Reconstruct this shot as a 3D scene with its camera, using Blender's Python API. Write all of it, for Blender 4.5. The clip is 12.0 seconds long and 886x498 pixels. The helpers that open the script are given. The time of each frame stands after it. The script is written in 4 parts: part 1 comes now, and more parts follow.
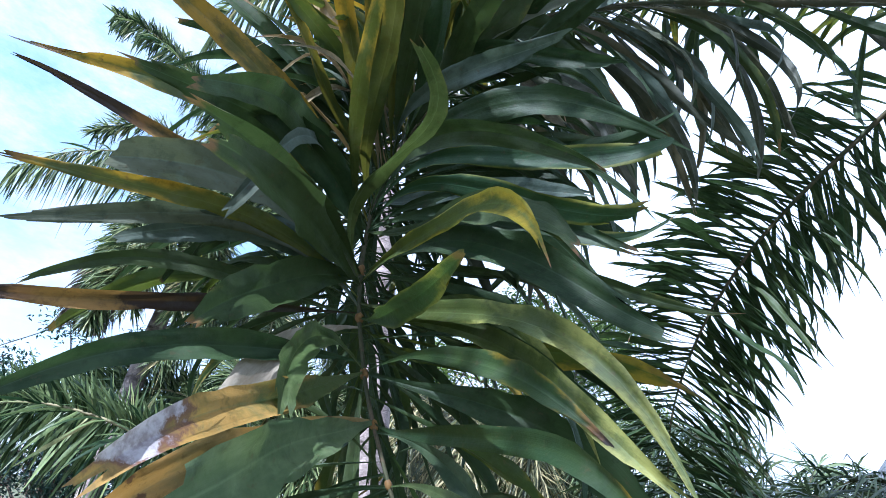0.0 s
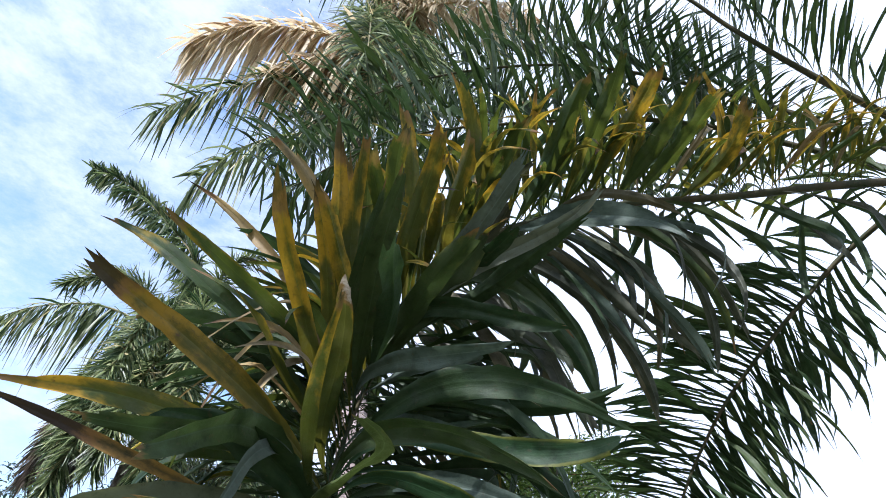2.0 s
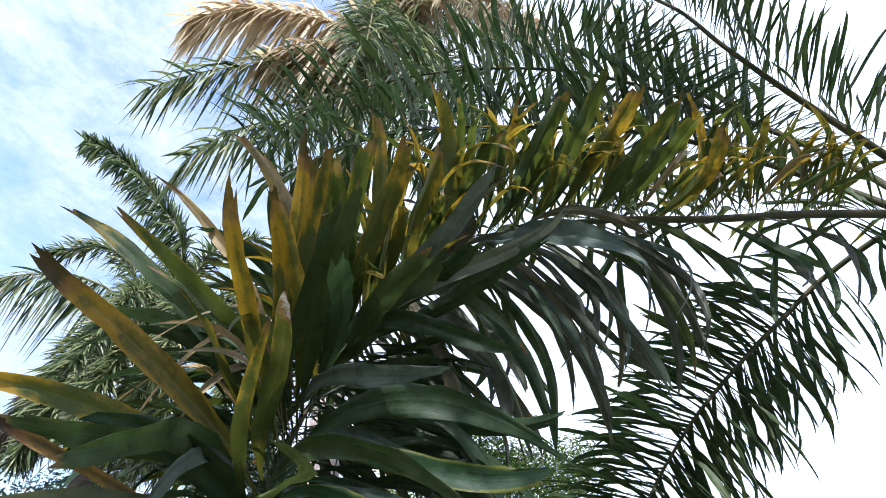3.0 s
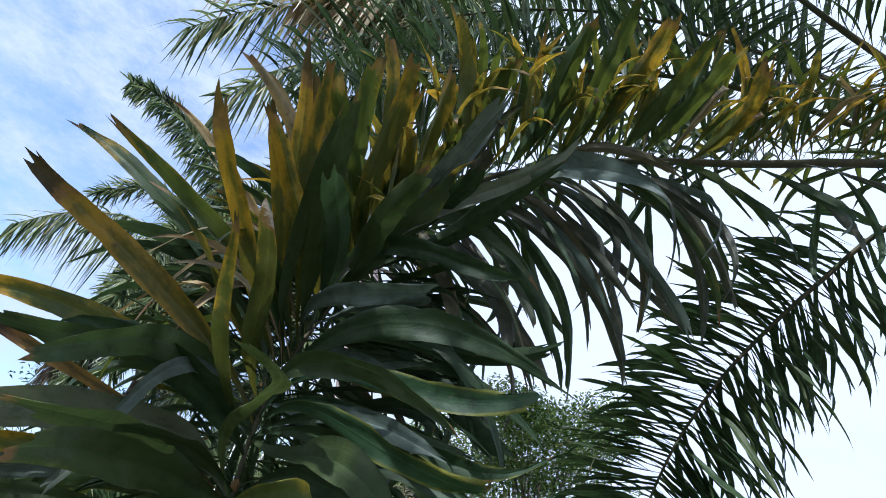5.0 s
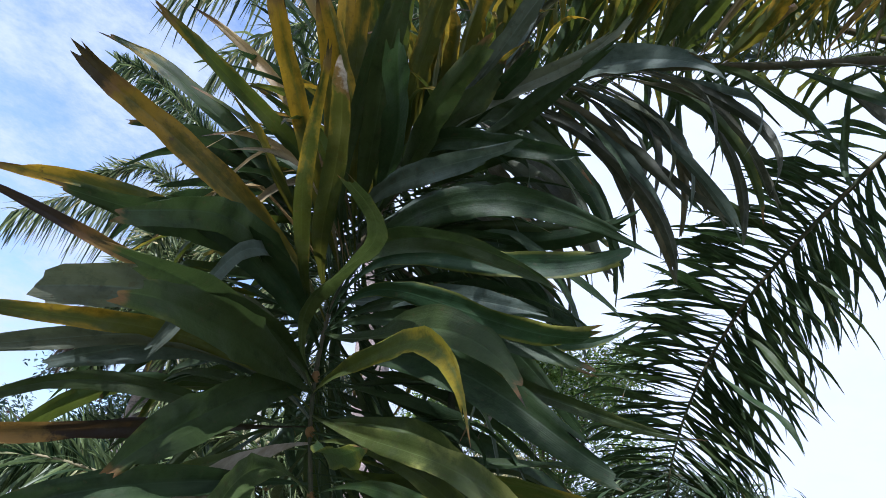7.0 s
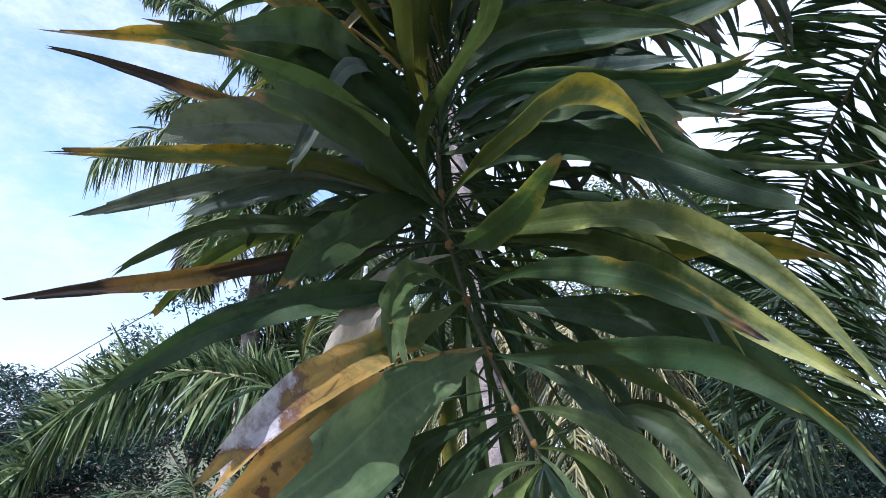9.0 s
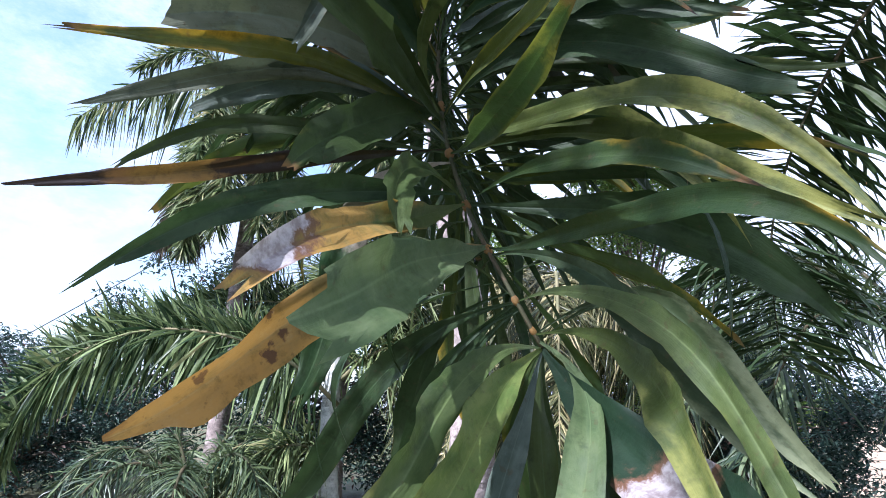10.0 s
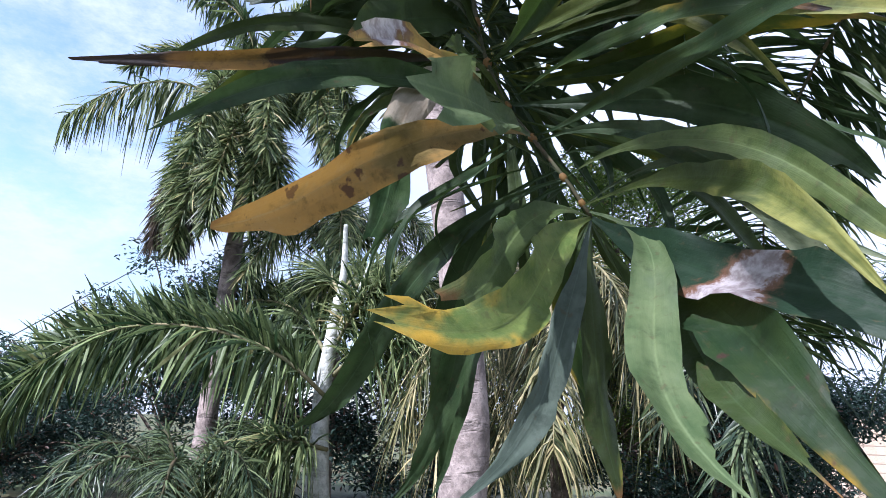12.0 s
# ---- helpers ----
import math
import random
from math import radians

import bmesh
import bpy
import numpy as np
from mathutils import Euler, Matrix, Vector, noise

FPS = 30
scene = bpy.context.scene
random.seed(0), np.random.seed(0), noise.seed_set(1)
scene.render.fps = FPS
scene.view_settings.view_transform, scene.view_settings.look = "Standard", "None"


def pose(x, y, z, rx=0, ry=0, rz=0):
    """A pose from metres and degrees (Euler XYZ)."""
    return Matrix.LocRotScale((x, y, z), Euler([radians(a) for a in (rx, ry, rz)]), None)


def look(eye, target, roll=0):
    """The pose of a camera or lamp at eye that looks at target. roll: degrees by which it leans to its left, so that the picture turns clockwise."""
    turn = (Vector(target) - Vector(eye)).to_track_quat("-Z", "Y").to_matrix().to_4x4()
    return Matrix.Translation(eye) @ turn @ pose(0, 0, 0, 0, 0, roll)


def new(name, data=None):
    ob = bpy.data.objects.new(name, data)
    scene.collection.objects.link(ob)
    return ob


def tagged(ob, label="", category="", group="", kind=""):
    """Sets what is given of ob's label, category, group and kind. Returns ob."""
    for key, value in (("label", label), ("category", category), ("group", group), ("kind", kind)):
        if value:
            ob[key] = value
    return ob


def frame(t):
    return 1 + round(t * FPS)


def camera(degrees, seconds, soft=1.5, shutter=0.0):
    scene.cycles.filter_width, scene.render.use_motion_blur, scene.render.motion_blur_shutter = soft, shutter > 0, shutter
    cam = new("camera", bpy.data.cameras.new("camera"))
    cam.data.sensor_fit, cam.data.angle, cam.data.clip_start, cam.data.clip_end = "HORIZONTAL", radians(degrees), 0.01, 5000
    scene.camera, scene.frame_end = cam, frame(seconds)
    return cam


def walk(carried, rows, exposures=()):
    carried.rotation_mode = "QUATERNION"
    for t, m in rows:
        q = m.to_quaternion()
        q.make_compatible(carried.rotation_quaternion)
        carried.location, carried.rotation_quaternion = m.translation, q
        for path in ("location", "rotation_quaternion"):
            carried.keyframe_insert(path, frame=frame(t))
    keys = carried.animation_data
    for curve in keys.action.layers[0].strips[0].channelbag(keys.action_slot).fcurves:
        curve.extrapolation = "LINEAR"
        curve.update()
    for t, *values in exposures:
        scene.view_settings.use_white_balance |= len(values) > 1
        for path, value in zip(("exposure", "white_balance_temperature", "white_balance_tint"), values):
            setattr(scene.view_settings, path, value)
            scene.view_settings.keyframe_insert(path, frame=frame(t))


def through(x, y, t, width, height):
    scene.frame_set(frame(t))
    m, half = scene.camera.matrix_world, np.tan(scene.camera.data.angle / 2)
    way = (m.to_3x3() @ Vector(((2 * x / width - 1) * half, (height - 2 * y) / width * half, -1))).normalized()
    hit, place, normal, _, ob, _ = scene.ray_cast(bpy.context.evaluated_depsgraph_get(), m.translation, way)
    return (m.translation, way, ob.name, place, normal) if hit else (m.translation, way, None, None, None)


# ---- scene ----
cam = camera(69.6, 12.0, soft=0.9)
PATH = [
    (0, (0.1429, -0.1916, 1.6622), (0.0709, 1.6169, 2.5132), 10.98),
    (0.5, (0.1368, -0.2882, 1.697), (0.0965, 1.4595, 2.6686), 10.18),
    (1, (0.1319, -0.3513, 1.8091), (0.0541, 1.3432, 2.8686), 11.0),
    (1.5, (0.1221, -0.3573, 1.9022), (0.0728, 1.2968, 3.0254), 8.77),
    (2, (0.1407, -0.3902, 1.9503), (0.0839, 1.2276, 3.1249), 8.55),
    (2.5, (0.1801, -0.4373, 2.0272), (0.1163, 1.1748, 3.2092), 8.17),
    (3, (0.2196, -0.4298, 2.0086), (0.1878, 1.2004, 3.1668), 11.8),
    (3.2, (0.2403, -0.3815, 2.0124), (0.2379, 1.259, 3.1564), 14.96),
    (4.8, (0.3306, -0.345, 2.0187), (0.2494, 1.3613, 3.0588), 17.78),
    (5, (0.3211, -0.352, 1.9991), (0.1937, 1.3658, 3.0154), 15.38),
    (5.5, (0.2701, -0.322, 1.9691), (0.0549, 1.43, 2.9095), 10.65),
    (6, (0.192, -0.2945, 1.9611), (0.0229, 1.4828, 2.8625), 9.09),
    (6.5, (0.2103, -0.3099, 1.8788), (0.1404, 1.512, 2.701), 8.06),
    (6.7, (0.2072, -0.2352, 1.8495), (0.1311, 1.5199, 2.8054), 11.38),
    (8.3, (0.234, -0.1855, 1.7905), (-0.0819, 1.654, 2.5092), 3.91),
    (8.5, (0.2352, -0.1569, 1.7334), (-0.093, 1.6902, 2.4267), 3.99),
    (9, (0.1201, -0.1266, 1.6965), (-0.1696, 1.7675, 2.2694), 2.01),
    (9.5, (0.1308, -0.1399, 1.668), (-0.1717, 1.7717, 2.1724), 2.18),
    (10, (0.0972, -0.1042, 1.5786), (-0.1494, 1.8194, 2.0671), 2.46),
    (10.5, (0.0816, -0.1063, 1.5191), (-0.1399, 1.8235, 1.9951), 1.84),
    (11, (0.034, -0.1719, 1.5262), (-0.1586, 1.7655, 1.9839), 2.22),
    (11.5, (0.0378, -0.1501, 1.4556), (-0.1489, 1.7798, 1.9464), 2.13),
    (12, (0.0, -0.1, 1.36), (-0.1976, 1.8186, 1.8889), 2.35),
]
walk(cam, [(t, look(eye, target, roll)) for t, eye, target, roll in PATH], exposures=[(0, 1.42, 5150, 12), (0.6, 1.38, 5250, 12), (1.5, 1.08, 5650, 13), (2.5, 1.12, 5800, 13), (3.1, 1.18, 5800, 13), (5, 0.80, 5550, 13), (6.5, 0.80, 5600, 15), (8.5, 0.96, 5550, 15), (9, 1.05, 5420, 17), (9.5, 1.26, 5480, 17), (10.5, 1.28, 5540, 18), (12, 1.04, 5600, 18)])

# ---- light ----
SUN_AZ, SUN_EL = 222.0, 48.0          # compass from +y clockwise, and height, in degrees
world = bpy.data.worlds.new("sky")
scene.world = world
world.use_nodes = True
wn = world.node_tree.nodes
wl = world.node_tree.links
wn.clear()


def wnode(kind, **kw):
    n = wn.new(kind)
    for k, v in kw.items():
        n.inputs[k].default_value = v
    return n


sky = wn.new("ShaderNodeTexSky")
sky.sky_type = "NISHITA"
sky.sun_disc = False
sky.sun_elevation = radians(SUN_EL)
sky.sun_rotation = radians(SUN_AZ)
sky.dust_density = 1.5
wco = wn.new("ShaderNodeTexCoord")
wmap = wnode("ShaderNodeMapping", Scale=(1.0, 1.0, 2.2))
wl.new(wco.outputs["Generated"], wmap.inputs["Vector"])
wnoise = wnode("ShaderNodeTexNoise", Scale=4.5, Detail=9.0, Roughness=0.70)
wl.new(wmap.outputs[0], wnoise.inputs["Vector"])
# the cloud bank thickens towards +x
wsep = wn.new("ShaderNodeSeparateXYZ")
wl.new(wco.outputs["Generated"], wsep.inputs[0])
wbank = wnode("ShaderNodeMapRange")
wbank.interpolation_type = "SMOOTHSTEP"
wbank.inputs["From Min"].default_value = -0.30
wbank.inputs["From Max"].default_value = 0.25
wbank.inputs["To Min"].default_value = 0.0
wbank.inputs["To Max"].default_value = 0.75
wl.new(wsep.outputs["X"], wbank.inputs["Value"])
wsum = wn.new("ShaderNodeMath")
wsum.operation = "ADD"
wl.new(wnoise.outputs["Fac"], wsum.inputs[0])
wl.new(wbank.outputs[0], wsum.inputs[1])
wcov = wnode("ShaderNodeMapRange")
wcov.interpolation_type = "SMOOTHSTEP"
wcov.inputs["From Min"].default_value = 0.30
wcov.inputs["From Max"].default_value = 0.66
wl.new(wsum.outputs[0], wcov.inputs["Value"])
wden = wnode("ShaderNodeMapRange")
wden.inputs["From Min"].default_value = 0.45
wden.inputs["From Max"].default_value = 1.25
wden.inputs["To Min"].default_value = 1.12
wden.inputs["To Max"].default_value = 1.45
wl.new(wsum.outputs[0], wden.inputs["Value"])
wcloud = wn.new("ShaderNodeVectorMath")
wcloud.operation = "SCALE"
wcloud.inputs[0].default_value = (0.87, 0.955, 1.12)
wl.new(wden.outputs[0], wcloud.inputs["Scale"])
wsky = wn.new("ShaderNodeVectorMath")
wsky.operation = "SCALE"
wsky.inputs["Scale"].default_value = 0.36
wl.new(sky.outputs[0], wsky.inputs[0])
wmix = wn.new("ShaderNodeMix")
wmix.data_type = "RGBA"
wl.new(wcov.outputs[0], wmix.inputs["Factor"])
wl.new(wsky.outputs[0], wmix.inputs["A"])
wl.new(wcloud.outputs[0], wmix.inputs["B"])
wbg = wnode("ShaderNodeBackground", Strength=0.46)
wl.new(wmix.outputs["Result"], wbg.inputs["Color"])
wout = wn.new("ShaderNodeOutputWorld")
wl.new(wbg.outputs[0], wout.inputs["Surface"])

sun = new("sun", bpy.data.lights.new("sun", "SUN"))
sun.data.energy = 4.8
sun.data.angle = radians(0.6)
sun.data.color = (1.0, 0.96, 0.90)
to_sun = Vector((math.sin(radians(SUN_AZ)) * math.cos(radians(SUN_EL)), math.cos(radians(SUN_AZ)) * math.cos(radians(SUN_EL)), math.sin(radians(SUN_EL))))
sun.matrix_world = look(to_sun * 40, (0, 0, 0))


# ---- materials ----
class Nodes:
    """A small helper to write node materials."""

    def __init__(self, name):
        self.mat = bpy.data.materials.new(name)
        self.mat.use_nodes = True
        self.t = self.mat.node_tree
        self.t.nodes.clear()

    def n(self, kind, op=None, **kw):
        node = self.t.nodes.new(kind)
        if op:
            if kind == "ShaderNodeMapRange":
                node.interpolation_type = op
            else:
                node.operation = op
        for k, v in kw.items():
            self.put(node, k.replace("_", " ") if not k.startswith("i") or not k[1:].isdigit() else int(k[1:]), v)
        return node

    def put(self, node, key, v):
        if isinstance(v, bpy.types.NodeSocket):
            self.t.links.new(v, node.inputs[key])
        else:
            node.inputs[key].default_value = v

    def math(self, op, a, b=0.0, c=0.0):
        node = self.n("ShaderNodeMath", op)
        self.put(node, 0, a)
        self.put(node, 1, b)
        self.put(node, 2, c)
        return node.outputs[0]

    def ramp(self, v, lo, hi, a=0.0, b=1.0):
        node = self.n("ShaderNodeMapRange", "SMOOTHSTEP", Value=v, From_Min=lo, From_Max=hi, To_Min=a, To_Max=b)
        return node.outputs[0]

    def mix(self, f, a, b):
        node = self.t.nodes.new("ShaderNodeMix")
        node.data_type = "RGBA"
        self.put(node, 0, f)
        self.put(node, 6, a if isinstance(a, bpy.types.NodeSocket) else (*a, 1))
        self.put(node, 7, b if isinstance(b, bpy.types.NodeSocket) else (*b, 1))
        return node.outputs[2]

    def noise(self, vec, scale, detail=3.0, rough=0.55):
        return self.n("ShaderNodeTexNoise", Vector=vec, Scale=scale, Detail=detail, Roughness=rough).outputs["Fac"]

    def bump(self, h, strength=0.3, dist=0.01):
        return self.n("ShaderNodeBump", Height=h, Strength=strength, Distance=dist).outputs[0]

    def surface(self, color, rough=0.6, normal=None, glow=0.0, through=None, spec=0.5):
        p = self.n("ShaderNodeBsdfPrincipled", Base_Color=color if isinstance(color, bpy.types.NodeSocket) else (*color, 1), Roughness=rough)
        p.inputs["Specular IOR Level"].default_value = spec
        if normal is not None:
            self.put(p, "Normal", normal)
        last = p.outputs[0]
        if glow:
            tr = self.n("ShaderNodeBsdfTranslucent", Color=through if through is not None else color)
            m = self.n("ShaderNodeMixShader", Fac=glow)
            self.t.links.new(last, m.inputs[1])
            self.t.links.new(tr.outputs[0], m.inputs[2])
            last = m.outputs[0]
        out = self.n("ShaderNodeOutputMaterial")
        self.t.links.new(last, out.inputs["Surface"])
        return self.mat


def leaf_material(name, green, pale, yellow, age, tip, spots=0.0, bleach=0.0, band=0.0, glow=0.24, light=(0.10, 0.15, 0.02), rim_yellow=0.0, dry_base=0.0):
    """A long palm leaflet: midrib, veins, streaks, yellowing, a burnt tip, spots, a dusty film. UV: across, along."""
    k = Nodes(name)
    uv = k.n("ShaderNodeUVMap").outputs[0]
    sep = k.n("ShaderNodeSeparateXYZ", Vector=uv)
    u, v = sep.outputs[0], sep.outputs[1]
    co = k.n("ShaderNodeTexCoord").outputs["Object"]
    rnd = k.n("ShaderNodeObjectInfo").outputs["Random"]
    off = k.n("ShaderNodeCombineXYZ", X=k.math("MULTIPLY", rnd, 31.0), Y=k.math("MULTIPLY", rnd, 17.0))
    vec = k.n("ShaderNodeVectorMath", "ADD", i0=co, i1=off.outputs[0]).outputs[0]
    long = k.n("ShaderNodeVectorMath", "MULTIPLY", i0=vec, i1=(0.3, 1.0, 1.0)).outputs[0]
    big = k.noise(vec, 8.0, 5.0, 0.62)
    streak = k.noise(long, 42.0, 5.0, 0.65)
    small = k.noise(vec, 75.0, 4.0, 0.6)
    col = k.mix(k.ramp(k.math("ADD", k.math("MULTIPLY", big, 0.5), k.math("MULTIPLY", streak, 0.5)), 0.34, 0.66), green, pale)
    # leaf by leaf a little warmer or cooler
    col = k.mix(k.ramp(rnd, 0.45, 1.0, 0.0, 0.35), col, (pale[0] * 1.7, pale[1] * 1.15, pale[2] * 0.5))
    # age: yellow creeps in from the edges and the tip; on some tones a painted sunlit end
    edge = k.math("MULTIPLY", k.math("ABSOLUTE", k.math("SUBTRACT", u, 0.5)), 2.0)
    creep = k.math("ADD", k.math("MULTIPLY", edge, 0.28), k.math("MULTIPLY", v, 0.72))
    creep = k.math("ADD", creep, k.math("MULTIPLY", k.math("SUBTRACT", big, 0.5), 1.1))
    creep = k.math("ADD", creep, k.math("MULTIPLY", k.math("SUBTRACT", streak, 0.5), 0.7))
    creep = k.math("ADD", creep, k.math("MULTIPLY", k.math("SUBTRACT", rnd, 0.5), 0.4))
    col = k.mix(k.ramp(creep, 1.02 - age, 1.40 - age), col, yellow)
    if rim_yellow:
        thin = k.math("ADD", edge, k.math("MULTIPLY", k.math("SUBTRACT", streak, 0.5), 0.35))
        thin = k.math("ADD", thin, k.math("MULTIPLY", k.math("MULTIPLY", v, v), 0.30))
        col = k.mix(k.math("MULTIPLY", k.ramp(thin, 0.86, 1.08), rim_yellow), col, (0.30, 0.27, 0.03))
    # veins and midrib
    along = k.n("ShaderNodeCombineXYZ", X=k.math("MULTIPLY", u, 30.0), Y=k.math("MULTIPLY", v, 1.4), Z=k.math("MULTIPLY", rnd, 40.0)).outputs[0]
    wave = k.math("MULTIPLY", k.math("SUBTRACT", k.noise(along, 1.0, 4.0, 0.6), 0.5), 2.5)
    col = k.mix(k.math("MULTIPLY", k.ramp(wave, 0.0, 0.8), 0.30), col, pale)
    rib = k.ramp(edge, 0.07, 0.0)
    col = k.mix(k.math("MULTIPLY", rib, 0.3), col, tuple(min(1, c * 1.6 + 0.01) for c in pale))
    # blotches, flecks of dirt
    mid = k.noise(vec, 24.0, 5.0, 0.7)
    col = k.mix(k.ramp(mid, 0.50, 0.72, 0.0, 0.6), col, tuple(0.4 * c for c in green))
    col = k.mix(k.ramp(mid, 0.44, 0.28, 0.0, 0.35), col, tuple(min(1, 1.5 * c) for c in pale))
    col = k.mix(k.ramp(small, 0.60, 0.70, 0.0, 0.45), col, (0.07, 0.05, 0.025))
    rim = k.math("ADD", edge, k.math("MULTIPLY", k.math("SUBTRACT", streak, 0.5), 0.7))
    col = k.mix(k.ramp(rim, 1.02, 1.16, 0.0, 0.6), col, (0.16, 0.11, 0.035))
    if spots:
        sp = k.n("ShaderNodeTexVoronoi", Vector=vec, Scale=25.0 if spots > 1 else 38.0, Randomness=1.0).outputs["Distance"]
        sp = k.math("ADD", sp, k.math("MULTIPLY", k.noise(vec, 70.0, 4.0), 0.8))
        patch = k.noise(vec, 17.0, 3.0)
        sp = k.math("MULTIPLY", k.ramp(sp, 0.68, 0.56), k.ramp(patch, 0.66 - 0.16 * spots, 0.72 - 0.16 * spots))
        col = k.mix(k.math("MULTIPLY", sp, 0.85), col, (0.055, 0.022, 0.024))
    if band:
        # a scorched band across and a dark base
        bd = k.math("ADD", v, k.math("MULTIPLY", k.math("SUBTRACT", mid, 0.5), 0.16))
        col = k.mix(k.ramp(k.math("ABSOLUTE", k.math("SUBTRACT", bd, band)), 0.115, 0.085), col, (0.014, 0.010, 0.013))
        col = k.mix(k.ramp(bd, band - 0.03, band - 0.14), col, tuple(0.6 * c for c in green))
    if bleach:
        bl = k.math("ADD", k.math("ABSOLUTE", k.math("SUBTRACT", v, bleach)), k.math("MULTIPLY", k.math("SUBTRACT", mid, 0.5), 0.22))
        bl = k.math("ADD", bl, k.math("MULTIPLY", k.math("SUBTRACT", u, 0.4), 0.06))
        col = k.mix(k.ramp(bl, 0.105, 0.07), col, (0.13, 0.065, 0.04))
        col = k.mix(k.ramp(bl, 0.072, 0.048), col, k.mix(k.ramp(small, 0.35, 0.65), (0.20, 0.16, 0.165), (0.40, 0.365, 0.37)))
    if dry_base:
        db = k.math("ADD", v, k.math("MULTIPLY", k.math("SUBTRACT", mid, 0.5), 0.25))
        col = k.mix(k.ramp(db, dry_base + 0.05, dry_base - 0.04), col, k.mix(k.ramp(streak, 0.35, 0.65), (0.21, 0.17, 0.12), (0.33, 0.29, 0.23)))
    # burnt tip
    burn = k.math("ADD", v, k.math("MULTIPLY", k.math("SUBTRACT", big, 0.5), 0.22))
    burn = k.math("ADD", burn, k.math("MULTIPLY", k.math("SUBTRACT", streak, 0.5), 0.16))
    burn = k.math("ADD", burn, k.math("MULTIPLY", k.math("SUBTRACT", rnd, 0.5), 0.12))
    col = k.mix(k.ramp(burn, tip - 0.05, tip), col, (0.17, 0.09, 0.035))
    col = k.mix(k.ramp(burn, tip, tip + 0.05), col, (0.020, 0.014, 0.015))
    # dust
    dust = k.noise(vec, 13.0, 6.0, 0.7)
    col = k.mix(k.ramp(dust, 0.48, 0.72, 0.0, 0.17), col, (0.13, 0.145, 0.115))
    dull = k.math("ADD", 0.34, k.math("ADD", k.math("MULTIPLY", dust, 0.22), k.math("MULTIPLY", small, 0.16)))
    h = k.math("ADD", k.math("MULTIPLY", wave, 0.14), k.math("ADD", k.math("MULTIPLY", small, 0.5), k.math("MULTIPLY", mid, 1.2)))
    return k.surface(col, dull, k.bump(h, 0.45, 0.003), glow=glow, through=k.mix(0.35, col, light), spec=0.24)


GREEN, PALE = (0.0130, 0.0310, 0.0105), (0.037, 0.063, 0.024)
leaf_green = leaf_material("leaf_green", GREEN, PALE, (0.13, 0.13, 0.022), 0.06, 1.06, light=(0.045, 0.085, 0.02))
leaf_yellowing = leaf_material("leaf_yellowing", (0.010, 0.032, 0.012), (0.034, 0.062, 0.016), (0.29, 0.195, 0.018), 0.30, 0.985, spots=0.1, glow=0.36, light=(0.20, 0.22, 0.015))
leaf_yellow = leaf_material("leaf_yellow", (0.016, 0.042, 0.012), (0.06, 0.085, 0.018), (0.40, 0.235, 0.018), 0.46, 0.96, spots=0.3, glow=0.40, light=(0.36, 0.25, 0.012))
leaf_half = leaf_material("leaf_half", (0.008, 0.024, 0.014), (0.03, 0.05, 0.022), (0.30, 0.18, 0.045), 0.52, 0.99, spots=0.4, light=(0.2, 0.14, 0.02))
# green leaflets with sun and sheen put into a lighter colour
leaf_lit = leaf_material("leaf_lit", (0.034, 0.058, 0.016), (0.090, 0.118, 0.042), (0.22, 0.20, 0.04), 0.16, 1.05, light=(0.12, 0.18, 0.03))
leaf_orange = leaf_material("leaf_orange", (0.16, 0.12, 0.04), (0.30, 0.21, 0.09), (0.40, 0.225, 0.06), 0.70, 0.985, spots=2.5, light=(0.30, 0.17, 0.03))
# blue-grey stands in for the sky mirrored on green leaflets
leaf_grey_sheen = leaf_material("leaf_grey_sheen", (0.042, 0.062, 0.048), (0.095, 0.122, 0.098), (0.13, 0.12, 0.05), 0.03, 1.1, light=(0.06, 0.10, 0.04))
leaf_bleached = leaf_material("leaf_bleached", (0.006, 0.020, 0.010), (0.017, 0.038, 0.020), (0.12, 0.12, 0.03), 0.06, 1.1, bleach=0.66)
leaf_bleachtip = leaf_material("leaf_bleachtip", (0.022, 0.055, 0.022), (0.07, 0.10, 0.04), (0.32, 0.19, 0.05), 0.46, 1.1, bleach=0.90)
leaf_lime = leaf_material("leaf_lime", (0.075, 0.125, 0.030), (0.175, 0.21, 0.060), (0.48, 0.29, 0.035), 0.42, 1.1, spots=0.3, light=(0.22, 0.24, 0.03))
# grey-brown leaflets, the paler tone raised to include their sheen
leaf_drab = leaf_material("leaf_drab", (0.022, 0.030, 0.020), (0.085, 0.088, 0.066), (0.14, 0.12, 0.05), 0.05, 1.1, light=(0.10, 0.10, 0.03))
# dark base, outer part painted pale in place of a sun sheen
leaf_pale_sheen = leaf_material("leaf_pale_sheen", (0.014, 0.034, 0.016), (0.05, 0.075, 0.036), (0.20, 0.225, 0.13), 0.50, 1.1, light=(0.2, 0.23, 0.08))
leaf_tan = leaf_material("leaf_tan", (0.12, 0.10, 0.055), (0.22, 0.175, 0.10), (0.30, 0.21, 0.075), 0.5, 0.98, light=(0.24, 0.17, 0.05))
leaf_burnt = leaf_material("leaf_burnt", (0.030, 0.030, 0.020), (0.17, 0.105, 0.035), (0.26, 0.145, 0.035), 0.86, 0.76, band=0.50, light=(0.20, 0.11, 0.02))

